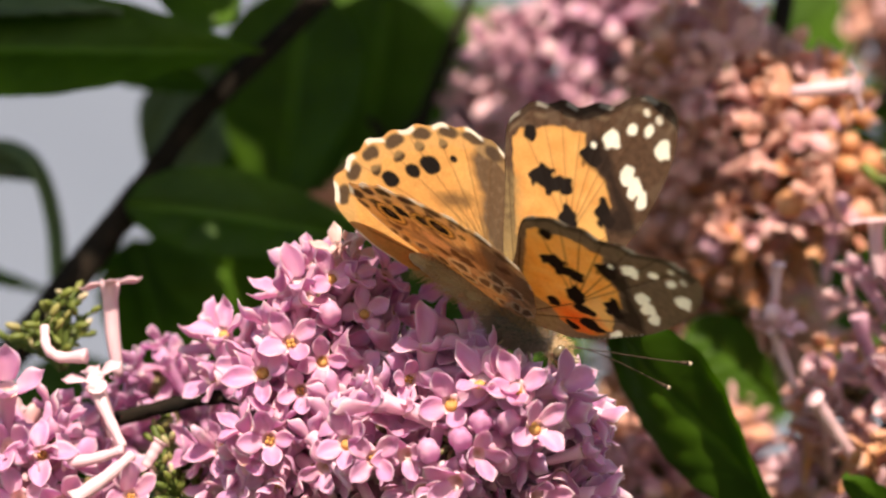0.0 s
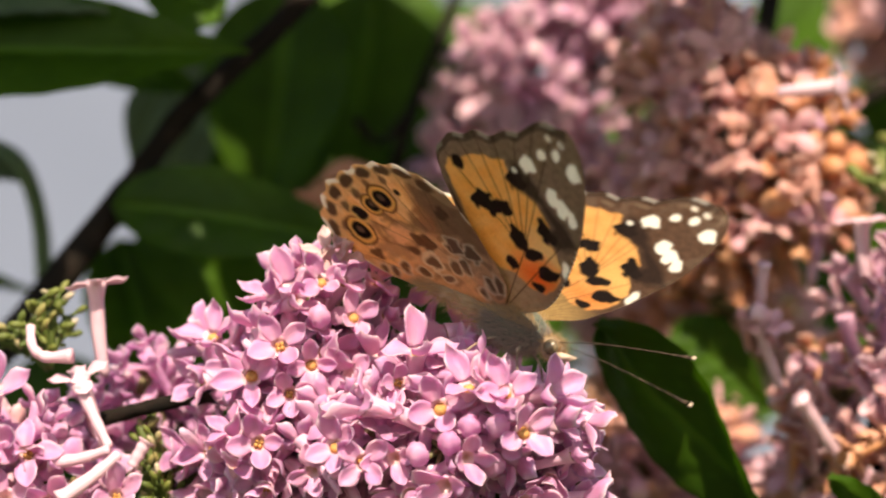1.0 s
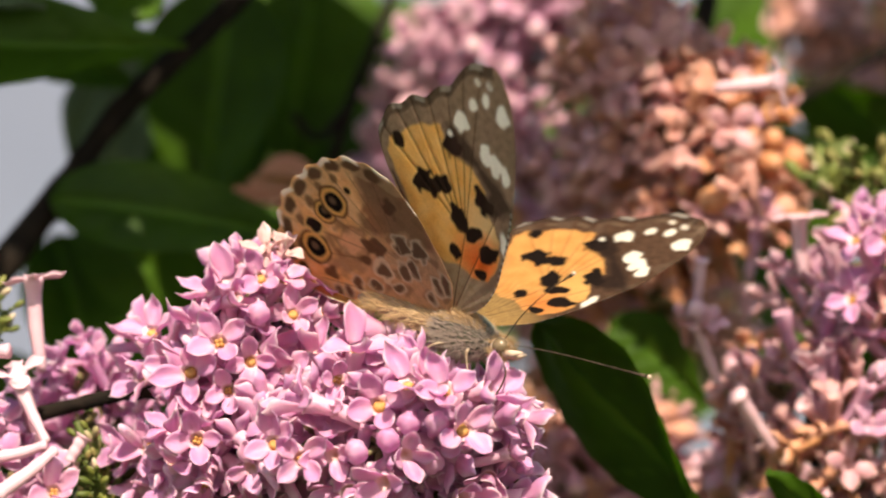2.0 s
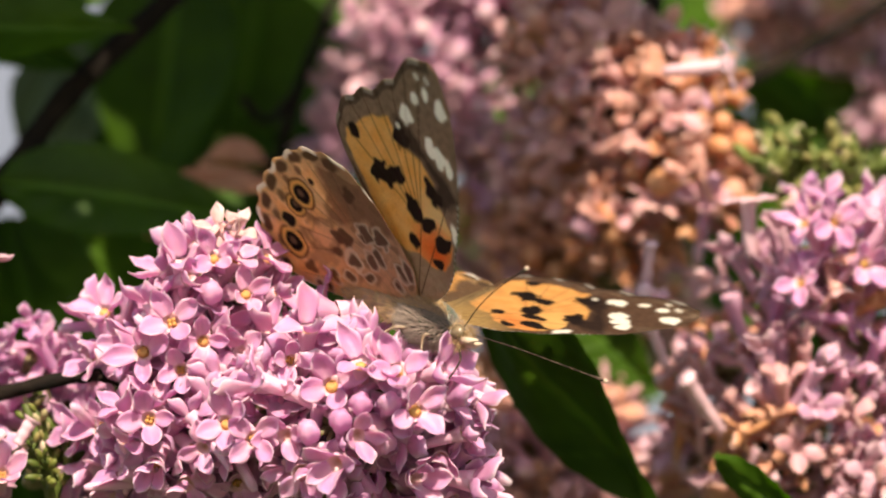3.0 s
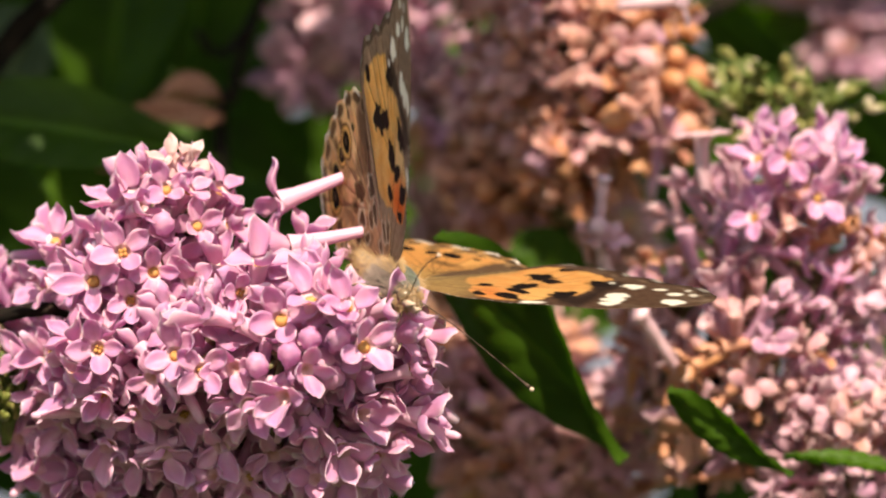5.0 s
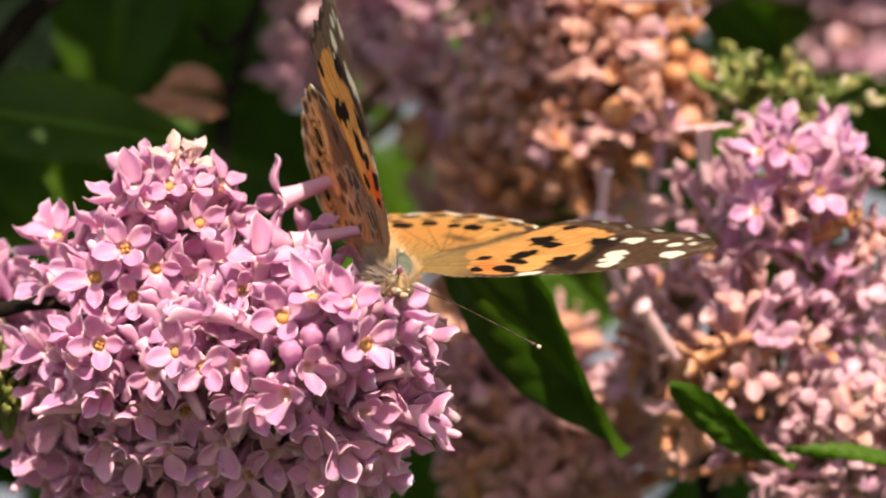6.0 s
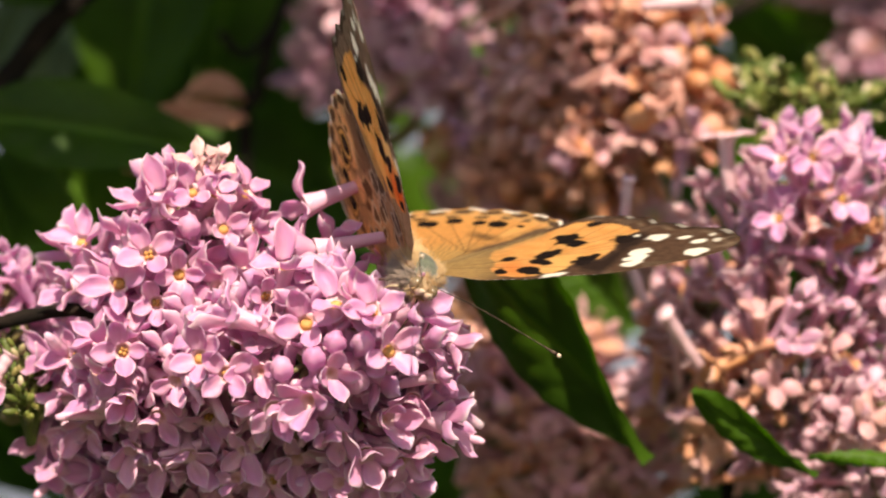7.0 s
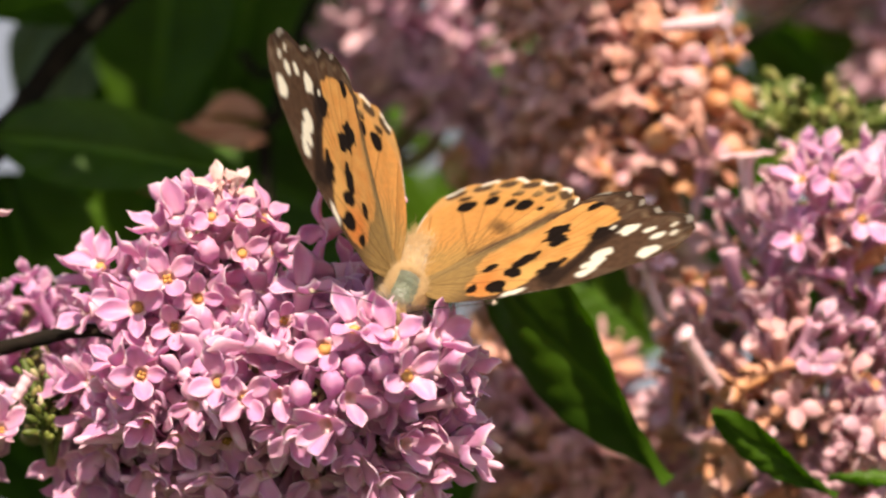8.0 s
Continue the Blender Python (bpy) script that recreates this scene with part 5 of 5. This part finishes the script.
sh = tube_shape(curve_points([(7.2 * MM, 0, -1.7 * MM), (8.2 * MM, 0, -3.0 * MM), (8.0 * MM, 0, -5.2 * MM), (7.4 * MM, 0, -7.0 * MM)], 6), [0.11 * MM] * 19, 6)
part("proboscis", as_mesh("proboscis", sh, DARK_HORN), butterfly)
antennae = []
for y in (1, -1):
    pts = curve_points([(0, 0, 0), (5 * MM, y * 0.5 * MM, 0.3 * MM), (10.5 * MM, y * 0.5 * MM, 0.2 * MM), (15.2 * MM, 0, 0)], 7)
    sh = tube_shape(pts, [0.062 * MM] * 18 + [0.09 * MM, 0.14 * MM, 0.20 * MM, 0.22 * MM], 7)
    antennae.append(part("antenna", as_mesh("antenna", sh, DARK_HORN), butterfly, None, "thin dark antenna"))
    part("club", as_mesh("club", ball_shape(0.28 * MM, 0.24 * MM, 0.24 * MM, 10, 8), PALE_HORN), antennae[-1], pose(15.4 * MM, 0, 0), "pale clubbed tip")
for x, y, foot in ((3.6, 1, (6.2, 3.2, -5.0)), (3.6, -1, (6.0, -3.0, -5.0)), (1.0, 1, (-1.0, 3.6, -5.0)), (1.0, -1, (-1.2, -3.6, -5.0))):
    knee = (x + (foot[0] - x) * 0.4, y * 2.9, -2.6)
    sh = tube_shape(curve_points([Vector(q) * MM for q in ((x, y * 1.2, -1.6), knee, foot)], 5), [MM * (0.20 - 0.012 * k) for k in range(11)], 7)
    part("leg", as_mesh("leg", sh, LEG), butterfly)

HINGE = (0.0, 1.3, 1.2)
wings = {}
for side, mirror in (("left", False), ("right", True)):
    wings["fore", side] = part("forewing", wing_mesh("forewing", FORE, lambda a, b, r: fore_pattern(a, b, r, True), lambda a, b, r: fore_pattern(a, b, r, False), FORE_VEINS, mirror, 0.12, 0.0, 1.05), butterfly, None, "orange forewing with black blotches and white-spotted dark tip")
    wings["hind", side] = part("hindwing", wing_mesh("hindwing", HIND, hind_upper, hind_under, HIND_VEINS, mirror, 0.10, 9.6, 0.99), butterfly, None, "rounded hindwing, orange above, marbled tan with eyespots below")

BUTTERFLY_ROWS = [  # seconds, place (mm from the plan's middle), turn; lift of left and right wings; sweep of both; hindwing drop of both; twist of both
    (0, -8.88, -0.44, -1.76, 30.6, 26.7, 19.1, 40.8, 39.6, 0.1, -1.4, -0.6, -9.3, 0.9, -7.5),
    (0.2, -9.18, -0.94, -1.12, 29.4, 22.5, 14.2, 39.9, 38.8, 0.3, -2.0, -1.5, -1.6, 0.2, -2.5),
    (0.4, -8.53, -0.92, -0.19, 23.8, 14.0, 1.9, 38.3, 38.8, 0.6, -2.3, -17.9, -3.0, -9.0, -1.5),
    (0.5, -6.23, -0.53, -2.54, 9.7, 22.3, -12.9, 39.5, 40.1, -1.5, 2.7, 0.0, 0.3, -6.4, -3.5),
    (0.6, -6.55, -0.59, -2.42, 9.7, 24.7, -13.3, 40.5, 40.3, -2.4, 1.1, 0.0, -1.1, -6.1, -1.7),
    (0.7, -6.77, -0.38, -2.18, 7.6, 18.3, -16.7, 37.4, 38.6, -0.4, 1.8, 0.0, -2.9, -3.6, -4.6),
    (1, -7.73, -0.83, -2.34, -4.5, 24.8, -25.5, 36.6, 37.1, -6.3, 3.2, 0.0, -2.6, -4.9, 1.5),
    (1.2, -10.03, -0.74, -4.04, -3.9, 37.0, -31.1, 42.0, 41.9, -3.2, 7.1, 0.0, -4.7, -9.9, -0.9),
    (1.5, -9.13, -0.49, -6.00, 8.7, 50.6, -19.8, 41.5, 41.6, 1.4, -0.4, -0.5, 1.1, -5.0, -2.6),
    (1.8, -6.87, -0.43, -4.16, -21.9, 27.0, -43.2, 38.1, 40.1, -0.2, 1.6, 0.0, 1.3, -1.6, 0.9),
    (2, -6.55, -0.90, -3.74, -12.4, 16.7, -30.4, 43.2, 44.1, 2.5, -0.4, 0.0, -5.3, 0.3, -3.5),
    (2.2, -4.90, -0.45, -5.66, -15.1, 26.5, -23.2, 36.5, 35.8, 4.1, 1.2, 0.0, -1.6, -3.4, -3.4),
    (3.3, -4.34, -0.64, -4.01, -23.4, 13.8, -46.0, 33.0, 32.5, 0.4, 1.8, 0.0, -2.8, -2.2, 2.2),
    (3.5, -3.39, -0.55, -5.18, -20.4, 14.7, -39.9, 48.1, 47.4, -0.7, -1.0, 0.0, 1.5, 2.4, 3.2),
    (3.8, -1.13, -0.18, -8.17, -24.2, 33.0, -47.2, 37.2, 36.5, 0.7, -1.1, 0.0, -2.4, 1.5, 2.4),
    (4, -2.22, -0.39, -8.40, -33.4, 36.5, -53.8, 40.1, 40.0, 1.1, -0.9, 0.0, -5.2, 1.1, 1.0),
    (4.3, -1.48, 0.06, -7.86, -39.2, 34.5, -55.4, 44.6, 43.0, 4.5, 5.2, 0.0, -3.1, -2.9, -3.5),
    (4.5, -1.51, -0.43, -6.09, -35.2, 11.5, -67.6, 39.2, 39.9, -10.6, -3.1, 0.0, -4.5, 3.9, 4.8),
    (4.7, -2.13, -0.68, -7.74, -40.1, 18.6, -66.6, 41.3, 42.4, 3.6, 0.0, 0.0, 3.6, 2.1, -3.0),
    (5.8, -3.19, -0.36, -6.71, -31.2, 19.0, -77.3, 39.6, 39.0, -3.3, -2.1, -0.8, 0.6, -0.2, 6.0),
    (6, -3.18, -0.36, -6.71, -31.2, 19.0, -77.2, 39.6, 39.0, -3.3, -2.1, -0.8, 0.6, -0.2, 6.0),
    (6.5, -3.02, -0.32, -6.85, -30.1, 19.0, -77.2, 38.6, 38.1, -2.7, -0.2, -1.0, 2.3, -0.2, 4.7),
    (7, -2.96, -0.39, -6.33, -30.1, 16.8, -77.9, 40.2, 39.7, -3.2, -0.8, -0.3, 2.0, -3.8, 5.7),
    (7.2, -2.95, -0.39, -6.33, -30.1, 16.8, -77.8, 40.2, 39.7, -3.2, -0.8, -0.3, 2.0, -3.8, 5.7),
    (7.3, -2.85, -0.62, -6.46, -30.2, 15.8, -75.8, 40.2, 41.8, -1.7, 3.4, 0.0, -6.5, -3.7, -2.4),
    (7.4, -3.17, -0.69, -4.68, -27.1, 0.8, -67.3, 44.7, 41.0, 0.7, -4.1, 0.0, 2.1, -2.4, -0.6),
    (7.5, -5.44, -0.43, -5.14, -28.6, 5.3, -70.2, 45.1, 40.0, 3.7, 1.7, 0.0, 5.1, 10.1, -0.9),
    (7.6, -4.31, -0.24, -6.09, -25.2, 11.8, -86.9, 43.5, 43.0, 4.9, -4.1, 0.0, 0.0, -0.3, 1.1),
    (7.8, -6.83, -0.22, -6.04, -30.4, 25.4, -100.9, 45.9, 45.4, -0.9, -2.0, -5.2, -8.0, 0.1, -4.9),
    (8, -6.11, -0.28, -6.05, -28.0, 28.1, -98.2, 45.8, 45.4, -0.8, -0.2, -1.9, -9.0, -4.2, -5.9),
]
ANTENNA_LEFT = [(0, 20.9, 6.3, 0.0), (0.4, 21.0, 4.8, 3.8), (1, 21.5, 7.1, 0.1), (1.2, 21.1, 7.5, -1.1), (1.8, 18.8, 9.9, 4.9), (2.2, 21.2, 6.3, -0.2), (3.3, 18.7, 11.5, 3.8), (3.5, 19.5, 9.9, 3.8), (4, 18.6, 11.3, -0.2), (6, 11.7, 15.0, 2.9), (6.5, 11.6, 14.9, 2.5), (7, 11.4, 15.2, 1.5), (7.6, 18.2, 10.6, 1.0), (8, 15.6, 8.2, 10.0)]
ANTENNA_RIGHT = [(0, 21.4, 4.3, 4.3), (0.7, 21.4, 4.3, 4.3), (1.8, 16.6, -9.4, 7.8), (2.2, 17.4, -8.6, 7.5), (3.3, 18.4, -8.6, 5.8), (6, 20.4, -6.3, 4.0), (6.5, 20.2, -6.6, 4.2), (7, 20.7, -5.9, 3.3), (7.6, 18.7, -9.2, 4.0), (8, 18.7, -9.2, 4.0)]

SWAY_ROWS = [  # seconds, mm right, mm up, lean in degrees
    (0, -0.96, 0.18, 0.8), (0.5, -0.66, -0.42, 0.7), (1, -0.6, -0.18, 0.6), (1.5, -0.6, 0.0, 0.5), (2, -0.42, -0.3, 0.4), (2.2, -0.18, 0.3, 0.3), (3.5, 0, 0, 0), (4, -0.48, 0.6, -1.1),
    (4.5, -0.3, 0.6, -1.0), (6, -0.24, 0.18, -1.5), (6.5, -0.18, 0.3, -1.7), (7, -0.12, 0.3, -1.6), (7.5, -0.48, 0.06, -1.8), (8, -0.24, -0.06, -1.8)]


def tuck(side, t):
    """How far a hindwing is drawn forward under its forewing, in degrees."""
    return 24.0 * min(1.0, max(0.0, (t - 7.5) / 0.4)) if side == "right" else 0.0


def motions():
    middle = PLAN.translation
    rows, keys = [], {k: [] for k in wings}
    for t, x, y, z, rx, ry, rz, lift_l, lift_r, sweep_l, sweep_r, drop_l, drop_r, twist_l, twist_r in BUTTERFLY_ROWS:
        rows.append((t, pose(middle.x + x * MM, middle.y + y * MM, middle.z + z * MM, rx, ry, rz)))
        for side, sg, lift, sweep, drop, twist in (("left", 1, lift_l, sweep_l, drop_l, twist_l), ("right", -1, lift_r, sweep_r, drop_r, twist_r)):
            at = [HINGE[0] * MM, sg * HINGE[1] * MM, HINGE[2] * MM]
            keys["fore", side].append((t, pose(*at, sg * lift) @ pose(0, 0, 0, 0, -twist) @ pose(0, 0, 0, 0, 0, -sg * sweep)))
            keys["hind", side].append((t, pose(at[0] - 0.4 * MM, at[1], at[2] - 0.25 * MM, sg * (lift + drop - 1.0)) @ pose(0, 0, 0, 0, -twist) @ pose(0, 0, 0, 0, 0, -sg * tuck(side, t))))
    walk(butterfly, rows)
    for k in wings:
        walk(wings[k], keys[k])
    for antenna, side, points in zip(antennae, (1, -1), (ANTENNA_LEFT, ANTENNA_RIGHT)):
        root = Vector((6.8, side * 0.5, 0.3))
        walk(antenna, [(t, Matrix.Translation(root * MM) @ (Vector(tip) - root).to_track_quat("X", "Z").to_matrix().to_4x4()) for t, *tip in points])
    pivot = Matrix.Translation(place(-30.8, -4.2))
    walk(near, [(t, PLAN @ pose(x * MM, up * MM, 0) @ pivot @ pose(0, 0, 0, 0, 0, lean) @ pivot.inverted()) for t, x, up, lean in SWAY_ROWS])


motions()
